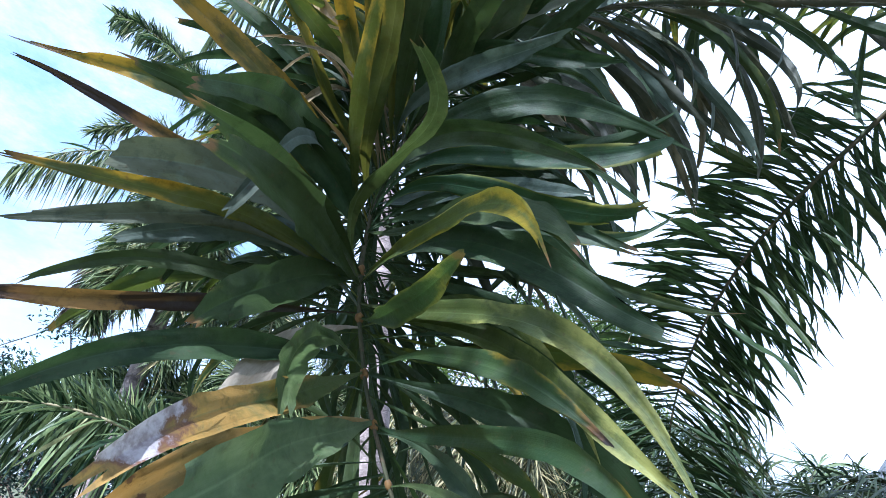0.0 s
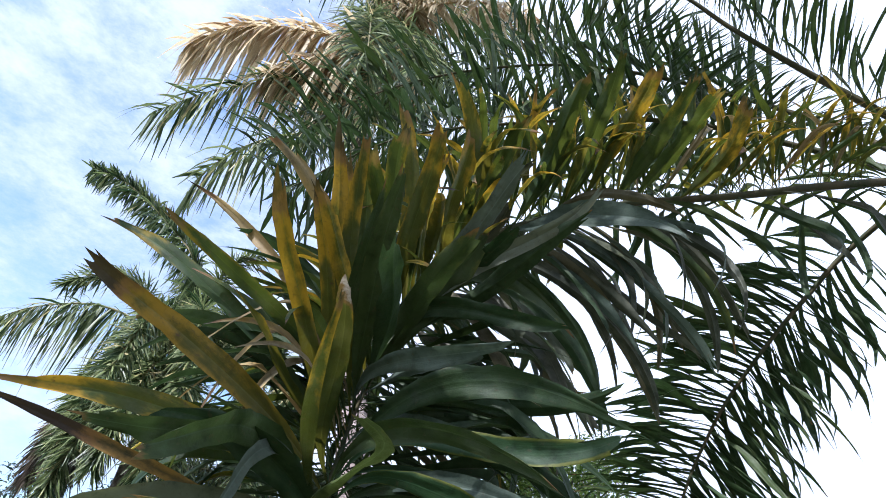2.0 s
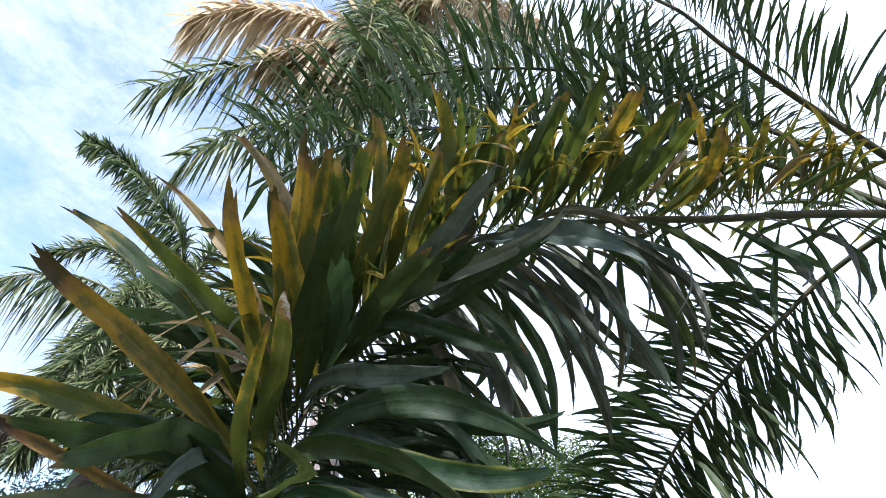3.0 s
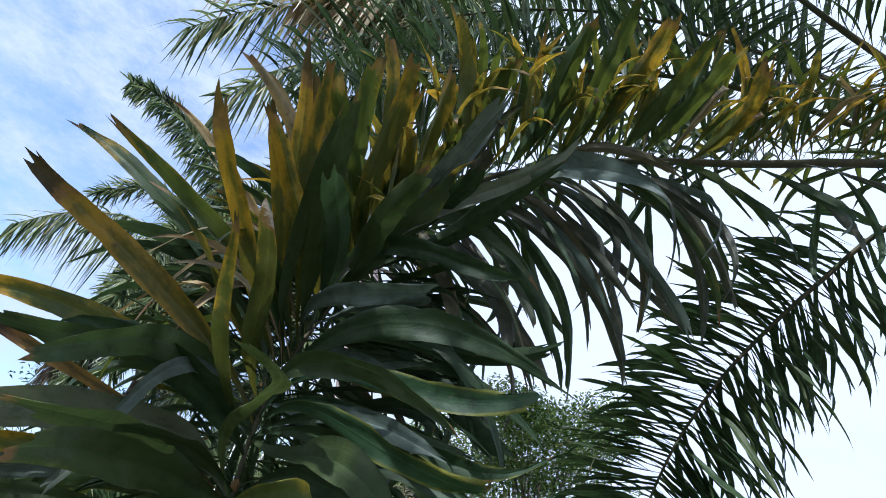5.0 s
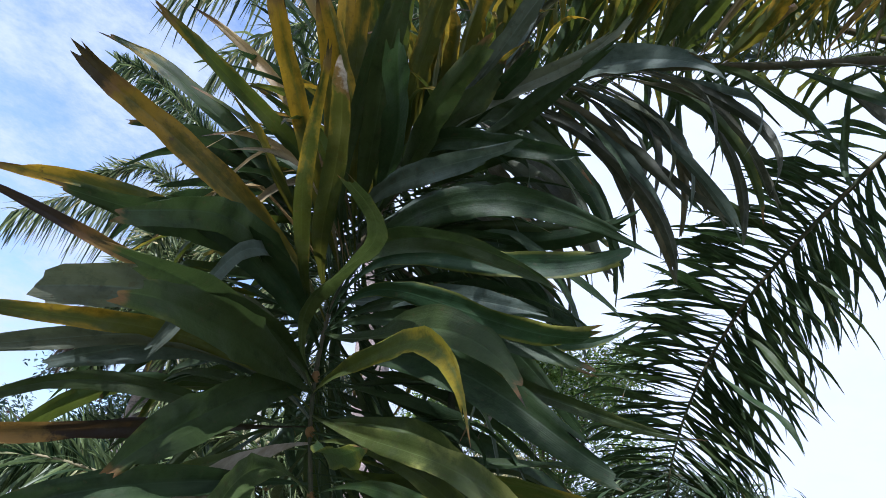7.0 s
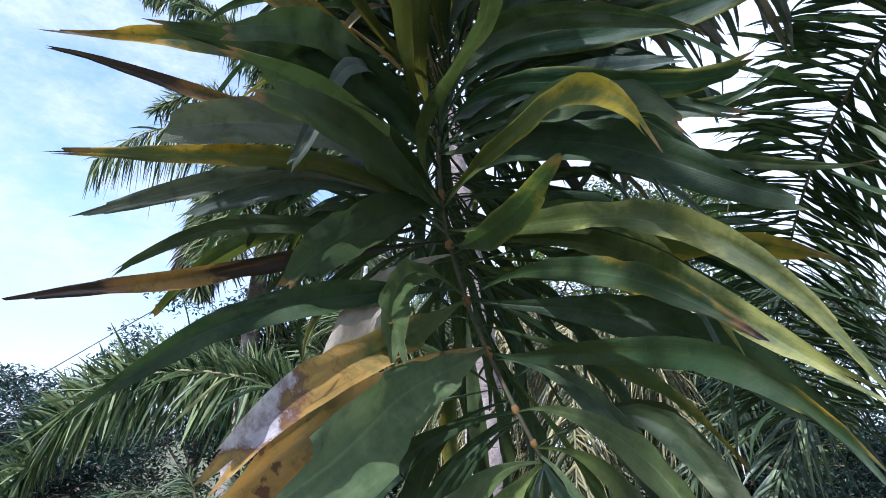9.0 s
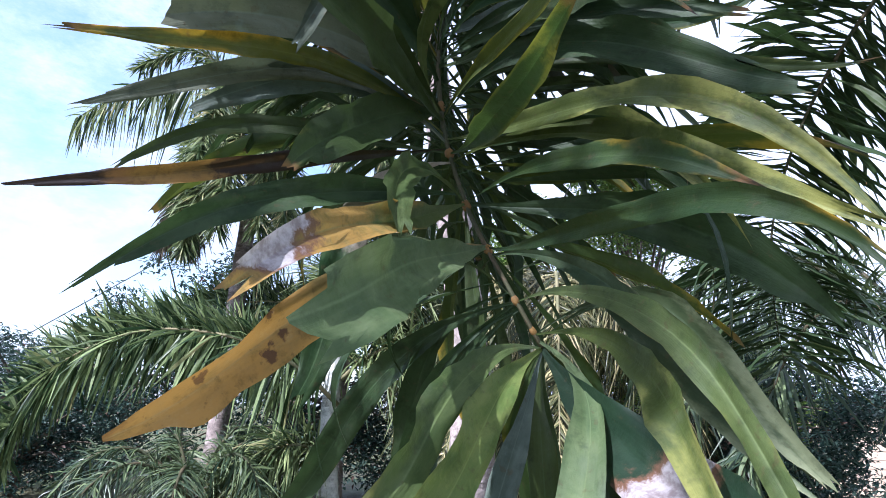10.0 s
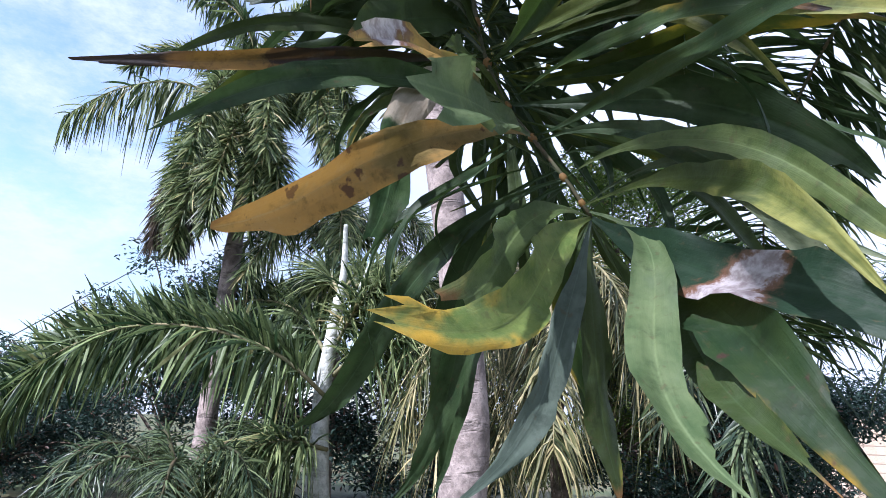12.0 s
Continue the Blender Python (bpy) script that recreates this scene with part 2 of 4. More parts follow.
leaf_blacktip = leaf_material("leaf_blacktip", (0.020, 0.040, 0.012), (0.075, 0.080, 0.018), (0.28, 0.165, 0.02), 0.48, 0.93, spots=0.3, glow=0.34, light=(0.26, 0.19, 0.015))
leaf_dusk = leaf_material("leaf_dusk", (0.022, 0.026, 0.020), (0.10, 0.075, 0.030), (0.28, 0.16, 0.04), 0.80, 0.66, light=(0.20, 0.12, 0.02))
leaf_yellowtip = leaf_material("leaf_yellowtip", (0.010, 0.032, 0.012), (0.034, 0.062, 0.016), (0.36, 0.22, 0.02), 0.34, 1.02, spots=0.2, bleach=0.99, glow=0.36, light=(0.24, 0.20, 0.015))
leaf_greenrim = leaf_material("leaf_greenrim", (0.010, 0.034, 0.014), (0.030, 0.066, 0.026), (0.26, 0.24, 0.03), 0.16, 1.06, light=(0.10, 0.17, 0.02), rim_yellow=0.35)
leaf_yellowrim = leaf_material("leaf_yellowrim", (0.018, 0.048, 0.014), (0.060, 0.090, 0.022), (0.36, 0.26, 0.02), 0.36, 1.04, glow=0.34, light=(0.26, 0.24, 0.015), rim_yellow=0.6)
# a still lighter copy for the leaflets that look sunlit
leaf_brightlit = leaf_material("leaf_brightlit", (0.045, 0.078, 0.030), (0.115, 0.150, 0.068), (0.22, 0.20, 0.05), 0.14, 1.06, light=(0.14, 0.19, 0.04))
leaf_yellowhalf = leaf_material("leaf_yellowhalf", (0.009, 0.028, 0.010), (0.024, 0.044, 0.013), (0.40, 0.235, 0.018), 0.30, 1.02, spots=0.5, glow=0.34, light=(0.15, 0.15, 0.012))
# dark green whose outer end is coloured as if the sun fell on it
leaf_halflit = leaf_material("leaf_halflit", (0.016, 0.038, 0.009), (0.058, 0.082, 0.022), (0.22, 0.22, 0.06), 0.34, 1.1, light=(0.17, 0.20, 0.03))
leaf_tanbase = leaf_material("leaf_tanbase", (0.012, 0.034, 0.012), (0.040, 0.070, 0.024), (0.13, 0.13, 0.022), 0.10, 1.1, light=(0.08, 0.13, 0.02), dry_base=0.56)


def far_leaf_material(name, a, b, dry, part_dry, glow=0.25, spec=0.32):
    """Leaves that stay far off, varied leaf by leaf."""
    k = Nodes(name)
    geo = k.n("ShaderNodeNewGeometry").outputs["Random Per Island"]
    co = k.n("ShaderNodeTexCoord").outputs["Object"]
    big = k.noise(co, 1.3, 3.0)
    small = k.noise(co, 40.0, 2.0)
    col = k.mix(k.math("POWER", geo, 1.5), a, b)
    col = k.mix(k.ramp(k.math("ADD", geo, k.math("MULTIPLY", big, 0.6)), 1.32 - part_dry, 1.42 - part_dry), col, dry)
    col = k.mix(k.ramp(small, 0.35, 0.75, 0.0, 0.35), col, tuple(0.5 * c for c in a))
    return k.surface(col, k.math("ADD", 0.30, k.math("MULTIPLY", geo, 0.25)), None, glow=glow, spec=spec)


far_palm = far_leaf_material("far_palm", (0.022, 0.048, 0.018), (0.33, 0.385, 0.165), (0.50, 0.43, 0.22), 0.13, 0.38)
far_olive = far_leaf_material("far_olive", (0.026, 0.038, 0.014), (0.30, 0.29, 0.12), (0.42, 0.36, 0.18), 0.42)
far_dead = far_leaf_material("far_dead", (0.50, 0.40, 0.25), (0.78, 0.68, 0.50), (0.30, 0.20, 0.11), 0.3, 0.55)
far_brown = far_leaf_material("far_brown", (0.10, 0.08, 0.065), (0.34, 0.28, 0.20), (0.05, 0.06, 0.04), 0.3)
far_dark = far_leaf_material("far_dark", (0.016, 0.034, 0.018), (0.15, 0.195, 0.085), (0.10, 0.08, 0.03), 0.02, 0.15)
bush_dark = far_leaf_material("bush_dark", (0.016, 0.036, 0.032), (0.085, 0.140, 0.110), (0.13, 0.075, 0.06), 0.12, 0.25, 0.2)
far_plume = far_leaf_material("far_plume", (0.016, 0.040, 0.016), (0.25, 0.32, 0.13), (0.34, 0.31, 0.14), 0.04, 0.34)
bush_bright = far_leaf_material("bush_bright", (0.050, 0.105, 0.018), (0.26, 0.36, 0.08), (0.20, 0.15, 0.05), 0.1)


def bark_material(name, light, dark, ring, scars, rough=0.85):
    """Palm bark: uneven ring scars up the stem, blotches, lichen and cracks."""
    k = Nodes(name)
    co = k.n("ShaderNodeTexCoord").outputs["Object"]
    big = k.noise(co, 3.5, 6.0, 0.7)
    mid = k.noise(co, 13.0, 5.0, 0.65)
    fine = k.noise(co, 46.0, 4.0, 0.6)
    band = k.n("ShaderNodeVectorMath", "MULTIPLY", i0=co, i1=(1.6, 1.6, 1.0 / ring)).outputs[0]
    rings = k.noise(band, 1.0, 3.0, 0.55)
    scar = k.math("MULTIPLY", k.ramp(rings, 0.53, 0.62), k.ramp(mid, 0.35, 0.55))
    col = k.mix(k.ramp(big, 0.36, 0.64), dark, light)
    col = k.mix(k.ramp(mid, 0.48, 0.66, 0.0, 0.55), col, tuple(0.55 * c for c in dark))
    col = k.mix(k.ramp(mid, 0.42, 0.30, 0.0, 0.5), col, tuple(min(1, 1.25 * c) for c in light))
    col = k.mix(k.ramp(fine, 0.52, 0.70, 0.0, 0.5), col, tuple(0.5 * c for c in dark))
    col = k.mix(k.math("MULTIPLY", scar, scars), col, tuple(0.4 * c for c in dark))
    h = k.math("SUBTRACT", k.math("ADD", k.math("MULTIPLY", fine, 0.5), mid), scar)
    return k.surface(col, rough, k.bump(h, 0.6, 0.02))


bark_grey = bark_material("bark_grey", (0.38, 0.31, 0.29), (0.17, 0.135, 0.125), 0.11, 0.6)
bark_pale = bark_material("bark_pale", (0.60, 0.60, 0.57), (0.36, 0.38, 0.34), 0.20, 0.4, 0.7)
bark_brown = bark_material("bark_brown", (0.16, 0.12, 0.09), (0.06, 0.045, 0.035), 0.3, 0.5)


def stalk_material(name, a, b):
    k = Nodes(name)
    co = k.n("ShaderNodeTexCoord").outputs["Object"]
    big, fine = k.noise(co, 6.0, 4.0), k.noise(co, 70.0, 3.0)
    col = k.mix(k.ramp(big, 0.35, 0.7), a, b)
    col = k.mix(k.ramp(fine, 0.55, 0.75, 0.0, 0.6), col, (0.10, 0.06, 0.04))
    return k.surface(col, 0.8, k.bump(fine, 0.3, 0.004), spec=0.25)


stalk_green = stalk_material("stalk_green", (0.026, 0.034, 0.014), (0.070, 0.056, 0.030))
stalk_joint = stalk_material("stalk_joint", (0.10, 0.055, 0.018), (0.19, 0.105, 0.028))
stalk_pale = stalk_material("stalk_pale", (0.15, 0.15, 0.08), (0.25, 0.21, 0.12))
stalk_dead = stalk_material("stalk_dead", (0.36, 0.25, 0.12), (0.45, 0.35, 0.20))
stalk_grey = stalk_material("stalk_grey", (0.13, 0.125, 0.10), (0.22, 0.20, 0.17))


# ---- shapes ----
def part(name, bm, material, parent=None, label="", smooth=True):
    """Links a bmesh as one mesh object under a thing or a part."""
    me = bpy.data.meshes.new(name)
    bm.to_mesh(me)
    bm.free()
    if smooth:
        me.shade_smooth()
    me.materials.append(material)
    ob = new(name, me)
    if parent is not None:
        ob.parent = parent
    if label:
        tagged(ob, label)
    return ob


def curve_points(ctrl, n):
    """n + 1 points on a smooth curve through ctrl, and the tangents there."""
    c = [Vector(p) for p in ctrl]
    c = [2 * c[0] - c[1]] + c + [2 * c[-1] - c[-2]]
    raw = []
    m = len(c) - 3
    for i in range(m):
        for j in range(24 if i < m - 1 else 25):
            t = j / 24
            a, b, d, e = c[i:i + 4]
            raw.append(0.5 * (2 * b + (d - a) * t + (2 * a - 5 * b + 4 * d - e) * t * t + (3 * b - a - 3 * d + e) * t ** 3))
    dist = [0.0]
    for p, q in zip(raw, raw[1:]):
        dist.append(dist[-1] + (q - p).length)
    pts, k = [], 0
    for i in range(n + 1):
        s = dist[-1] * i / n
        while k < len(dist) - 2 and dist[k + 1] < s:
            k += 1
        f = (s - dist[k]) / max(1e-9, dist[k + 1] - dist[k])
        pts.append(raw[k].lerp(raw[k + 1], min(1, f)))
    tan = [(pts[min(n, i + 1)] - pts[max(0, i - 1)]).normalized() for i in range(n + 1)]
    return pts, tan, dist[-1]


def tube(bm, pts, tan, radii, sides=8, flat=1.0):
    """A tapering tube along points."""
    rings = []
    ref = Vector((0.31, 0.95, 0.05))
    for p, t, r in zip(pts, tan, radii):
        a = (ref - t * ref.dot(t)).normalized()
        b = t.cross(a)
        rings.append([bm.verts.new(p + a * r * math.cos(2 * math.pi * i / sides) + b * r * flat * math.sin(2 * math.pi * i / sides)) for i in range(sides)])
    for r, s in zip(rings, rings[1:]):
        for i in range(sides):
            bm.faces.new((r[i], r[(i + 1) % sides], s[(i + 1) % sides], s[i]))
    bm.faces.new(rings[0][::-1])
    bm.faces.new(rings[-1])


def leaflet_mesh(name, length, width, arch=0.06, sway=0.0, twist=0.0, fold=0.35, seed=0, blunt=0.5, hook=0.0, waist=0.09, sway_late=0.0, arch_late=0.0):
    """One leaflet from the origin along +x: gutter-folded, arched up along z, swaying in y, with a bitten-off tip.
    hook bends the last third down."""
    rng = random.Random(seed)
    bm = bmesh.new()
    uv = bm.loops.layers.uv.new("UVMap")
    across = (-1, -0.72, -0.4, -0.07, 0, 0.07, 0.4, 0.72, 1)
    n, cols = 18, len(across)
    # the torn tip: an oblique cut with uneven teeth; the midrib zone breaks off as one
    slant = rng.uniform(-0.55, 0.55)
    core = rng.uniform(-0.15, 0.35)
    bite = [slant * q - 0.35 * q * q + rng.uniform(-0.38, 0.38) for q in across]
    bite[3] = bite[4] = bite[5] = core
    ph, full = rng.uniform(0, 6.28), rng.uniform(0.38, 0.62)
    lean = rng.uniform(-0.12, 0.12)
    grid = []
    for i in range(n + 1):
        v = i / n
        q = min(1.0, v / full)
        w = width * (waist + (1 - waist) * q * q * (3 - 2 * q)) * (1 - (1 - blunt) * max(0.0, (v - 0.62) / 0.38) ** 1.6)
        w *= 1 + 0.06 * math.sin(7 * v + 2 * ph)
        tw = twist * v + 0.22 * math.sin(4.5 * v + ph) * v
        row = []
        for j in range(cols):
            u = across[j]
            vv = v + (0.12 * bite[j] * ((v - 0.84) / 0.16) ** 1.4 if v > 0.84 else 0.0)
            x = length * vv
            nick = 1.0 - (0.30 * max(0.0, noise.noise((seed * 0.37 + u * 3, vv * 19, 2.0))) if abs(u) > 0.9 else 0.0)
            y0 = 0.5 * w * (u + lean * (1 - u * u)) * nick
            z0 = fold * abs(y0) * (1 - 0.35 * v) + 0.03 * w * math.sin(9 * u + ph) + 0.13 * w * u * u * math.sin(13 * vv + 2.5 * u + ph) + 0.07 * w * u * math.sin(29 * vv + 3 * ph)
            y = y0 * math.cos(tw) - z0 * math.sin(tw)
            z = y0 * math.sin(tw) + z0 * math.cos(tw)
            y += length * ((sway + sway_late * (2 * vv - 1)) * 4 * vv * (1 - vv) + 0.012 * math.sin(8 * vv + ph) * vv)
            z += length * ((arch + arch_late * (2 * vv - 1)) * 4 * vv * (1 - vv) + 0.015 * math.sin(7 * vv + 2 * ph) * vv)
            if hook and vv > 0.6:
                q = (vv - 0.6) / 0.4
                z -= length * hook * q * (0.4 + 0.6 * q)
                x -= length * abs(hook) * 0.5 * q * q
            row.append((bm.verts.new((x, y, z)), (0.5 + 0.5 * u, vv)))
        grid.append(row)
    for a, b in zip(grid, grid[1:]):
        for j in range(cols - 1):
            quad = (a[j], a[j + 1], b[j + 1], b[j])
            f = bm.faces.new([q[0] for q in quad])
            for loop, q in zip(f.loops, quad):
                loop[uv].uv = q[1]
    me = bpy.data.meshes.new(name)
    bm.to_mesh(me)
    bm.free()
    me.shade_smooth()
    return me


def aim(base, way, roll=0.0, scale=1.0):
    """The pose of a leaflet at base that points along way, its upper side turned up as far as it goes, rolled by degrees."""
    x = Vector(way).normalized()
    up = Vector((0, 0, 1)) if abs(x.z) < 0.97 else Vector((0, -1, 0))
    y = up.cross(x).normalized()
    z = x.cross(y)
    m = Matrix((x, y, z)).transposed().to_4x4()
    return Matrix.Translation(base) @ m @ Matrix.Rotation(radians(roll), 4, "X") @ Matrix.Scale(scale, 4)


def strip(bm, base, way, length, width, droop, up, segs=3):
    """A thin far leaflet: a gutter of a few faces that sinks towards its tip."""
    x = way.normalized()
    y = x.cross(up)
    if y.length < 1e-3:
        y = x.cross(Vector((1, 0, 0)))
    y.normalize()
    rows = []
    for i in range(segs + 1):
        v = i / segs
        c = base + x * length * v + Vector((0, 0, -droop * length * v * v))
        w = width * (0.45 + 1.1 * v) * (1 - v) ** 0.6 + 0.10 * width
        sag = Vector((0, 0, -0.25 * w))
        rows.append((bm.verts.new(c - y * w * 0.5 + sag), bm.verts.new(c), bm.verts.new(c + y * w * 0.5 + sag)))
    for a, b in zip(rows, rows[1:]):
        bm.faces.new((a[0], a[1], b[1], b[0]))
        bm.faces.new((a[1], a[2], b[2], b[1]))


def far_frond(tree, ctrl, pairs, length, width, leaf_mat, stalk_mat, seed, bushy=0.6, droop=0.45, radius=0.03, bare=0.12, forward=0.55, label="", hang=0.0, stand=0.0):
    """A frond that stays far off: a stalk and, in one mesh, its leaflets. ctrl runs from the crown to the tip."""
    rng = random.Random(seed)
    n = 28
    pts, tan, total = curve_points(ctrl, n)
    bm = bmesh.new()
    tube(bm, pts, tan, [radius * (1 - 0.85 * i / n) for i in range(n + 1)], 6)
    stalk = part("frond", bm, stalk_mat, tree, label)
    bm = bmesh.new()
    for i in range(pairs):
        s = bare + (1 - bare) * (i + rng.random() * 0.5) / pairs
        f = s * n
        k = min(n - 1, int(f))
        p = pts[k].lerp(pts[k + 1], f - k)
        t = tan[k]
        side = t.cross(Vector((0, 0, 1)))
        if side.length < 0.05:
            side = Vector((1, 0, 0))
        side.normalize()
        up = side.cross(t).normalized()
        size = length * (0.55 + 0.45 * math.sin(math.pi * min(1, 0.12 + 0.88 * s) ** 0.8)) * rng.uniform(0.8, 1.12)
        for sgn in (-1, 1):
            lift = rng.gauss(0.1, 0.75 * bushy)
            way = side * sgn * math.cos(lift) + up * math.sin(lift) + t * (forward + 0.5 * s) * rng.uniform(0.3, 1.5)
            pick = rng.random()
            if pick > 1 - stand:
                way = Vector((0, 0, 1)) + side * sgn * rng.uniform(0.0, 0.5) + t * rng.uniform(0.2, 0.9)
            if pick < hang:
                way = side * sgn * rng.uniform(0.1, 0.45) + t * rng.uniform(0.0, 0.45) + Vector((0, 0, -1))
            way += Vector((rng.gauss(0, 0.14), rng.gauss(0, 0.14), rng.gauss(0, 0.14)))
            strip(bm, p, way, size * rng.uniform(0.75, 1.1), width * rng.uniform(0.6, 1.25), droop * rng.uniform(0.3, 1.7), (up + Vector((rng.gauss(0, 0.6), rng.gauss(0, 0.6), 0))).normalized())
    tagged(part("foliage", bm, leaf_mat, stalk), kind="stuff")
    return stalk


def stem(tree, ctrl, r0, r1, mat, name="trunk", bulge=0.25, sides=20):
    """A trunk with a swollen foot and slightly uneven girth."""
    n = 40
    pts, tan, total = curve_points(ctrl, n)
    radii = []
    for i in range(n + 1):
        v = i / n
        radii.append((r0 + (r1 - r0) * v) * (1 + bulge * math.exp(-12 * v)) * (1 + 0.03 * math.sin(23 * v) + 0.02 * math.sin(57 * v + 1)))
    bm = bmesh.new()
    tube(bm, pts, tan, radii, sides)
    return part(name, bm, mat, tree)


def tree_root(name, at, label, category="palm tree", group=""):
    e = new(name)
    e.empty_display_size = 0.2
    e.location = at
    return tagged(e, label, category, group)


def local(tree, ctrl):
    return [Vector(p) - Vector(tree.location) for p in ctrl]


def arch(crown, az, reach, rise, drop, bend=0.0, start=0.0):
    """Five points of a frond that leaves the crown at compass az, rises, and sinks by drop at its reach."""
    a, b = radians(az), radians(az + bend)
    out = []
    for v in (0.0, 0.2, 0.45, 0.72, 1.0):
        d = a + (b - a) * v
        out.append(Vector(crown) + Vector((math.sin(d) * reach * v, math.cos(d) * reach * v, start + rise * math.sin(math.pi * min(1, v * 0.75 + 0.02)) * 1.1 - drop * v ** 2.2)))
    return out


# ---- ground ----
def ground_material():
    k = Nodes("grass_ground")
    co = k.n("ShaderNodeTexCoord").outputs["Object"]
    a, b = k.noise(co, 0.5, 5.0), k.noise(co, 9.0, 4.0)
    col = k.mix(k.ramp(a, 0.35, 0.65), (0.05, 0.075, 0.022), (0.12, 0.095, 0.05))
    col = k.mix(k.ramp(b, 0.4, 0.7, 0, 0.6), col, (0.03, 0.045, 0.015))
    return k.surface(col, 0.9, k.bump(b, 0.5, 0.03))


bm = bmesh.new()
bmesh.ops.create_grid(bm, x_segments=60, y_segments=60, size=400)
for v in bm.verts:
    d = v.co.xy.length
    v.co.z = 0.12 * noise.noise(v.co * 0.05) * min(1, d / 30)
ground = part("ground", bm, ground_material())
tagged(ground, "patchy green lawn with bare brown soil", "ground", kind="structure")


# ---- the palm whose long frond hangs over the camera ----
near_palm = tree_root("palm_tree", (3.6, 2.5, 0), "tall palm with long drooping yellow-tipped green fronds")
stem(near_palm, local(near_palm, [(3.6, 2.5, 0), (3.56, 2.47, 1.6), (3.48, 2.42, 3.4), (3.4, 2.36, 4.85)]), 0.17, 0.12, bark_grey)

RACHIS = [(3.35, 2.33, 4.86), (2.75, 2.1, 4.66), (2.0, 1.93, 4.35), (1.379, 1.8, 4.06), (0.808, 1.69, 3.82), (0.315, 1.54, 3.49), (0.10, 1.42, 3.17), (-0.05, 1.25, 2.70), (-0.085, 1.14, 2.43), (-0.082, 1.08, 2.28), (-0.055, 1.03, 2.10), (-0.006, 0.98, 1.943), (0.039, 0.906, 1.839), (0.092, 0.848, 1.736), (0.128, 0.835, 1.67)]
STEPS = 240
near_pts, near_tan, near_len = curve_points(local(near_palm, RACHIS), STEPS)
bm = bmesh.new()
tube(bm, near_pts, near_tan, [0.004 + 0.030 * (1 - i / STEPS) ** 1.3 for i in range(STEPS + 1)], 10, 0.8)
near_frond = part("frond", bm, stalk_green, near_palm, "arching green frond with broad leaflets, many of them yellowed and torn")


def on_rachis(s):
    """A point s metres from the frond's tip, and the tangent towards the tip."""
    f = (1 - s / near_len) * STEPS
    k = max(0, min(STEPS - 1, int(f)))
    return near_pts[k].lerp(near_pts[k + 1], f - k), near_tan[k]


def leaf_on(parent, base, way, length, width, mat, arch=0.06, sway=0.0, twist=0.0, roll=0.0, hook=0.0, blunt=0.5, fold=0.35, seed=0):
    me = leaflet_mesh("leaflet", length, width, arch, sway, twist, fold, seed, blunt, hook)
    me.materials.append(mat)
    ob = new("leaflet", me)
    ob.parent = parent
    ob.matrix_basis = aim(base, way, roll)
    return ob


# a stock of leaflets for the rest of the frond
stock = {}
for tone, mat in (("green", leaf_green), ("yellowing", leaf_yellowing), ("yellow", leaf_yellow), ("grey", leaf_grey_sheen), ("drab", leaf_drab)):
    stock[tone] = []
    for i in range(7):
        rng = random.Random(400 + i)
        me = leaflet_mesh("leaflet", 0.58, rng.uniform(0.032, 0.048), rng.uniform(0.03, 0.11), rng.uniform(-0.05, 0.05), rng.uniform(-0.7, 0.7), rng.uniform(0.4, 0.9), 900 + i, rng.uniform(0.3, 0.6), rng.choice((0, 0, 0.15, 0.3)))
        me.materials.append(mat)
        stock[tone].append(me)


stock["tan"] = []
for i in range(4):
    rng = random.Random(450 + i)
    me = leaflet_mesh("leaflet", 0.58, rng.uniform(0.030, 0.042), rng.uniform(0.05, 0.15), rng.uniform(-0.12, 0.12), rng.uniform(-1.2, 1.2), 0.8, 950 + i, 0.4, rng.choice((0.25, 0.45)))
    me.materials.append(leaf_tan)
    stock["tan"].append(me)
# broad dark ones, then slender ones, for the fronds further off
stock["broad"] = []
for i in range(6):
    rng = random.Random(490 + i)
    me = leaflet_mesh("leaflet", 0.58, rng.uniform(0.034, 0.046), rng.uniform(-0.02, 0.08), rng.uniform(-0.05, 0.05), rng.uniform(-0.6, 0.6), rng.uniform(0.2, 0.6), 990 + i, rng.uniform(0.1, 0.3), rng.choice((0, 0, 0.1, 0.2)), 0.55)
    me.materials.append(leaf_green)
    stock["broad"].append(me)
for tone, mat in (("thin", leaf_green), ("thin_grey", leaf_grey_sheen)):
    stock[tone] = []
    for i in range(6):
        rng = random.Random(470 + i)
        me = leaflet_mesh("leaflet", 0.58, rng.uniform(0.016, 0.026), rng.uniform(-0.02, 0.08), rng.uniform(-0.05, 0.05), rng.uniform(-0.9, 0.9), rng.uniform(0.3, 0.8), 970 + i, rng.uniform(0.15, 0.4), rng.choice((0, 0, 0.1, 0.2)))
        me.materials.append(mat)
        stock[tone].append(me)


def from_stock(rng, tone, parent, base, way, size, roll):
    ob = new("leaflet", rng.choice(stock[tone]))
    ob.parent = parent
    ob.matrix_basis = aim(base, way, roll, size)
    return ob

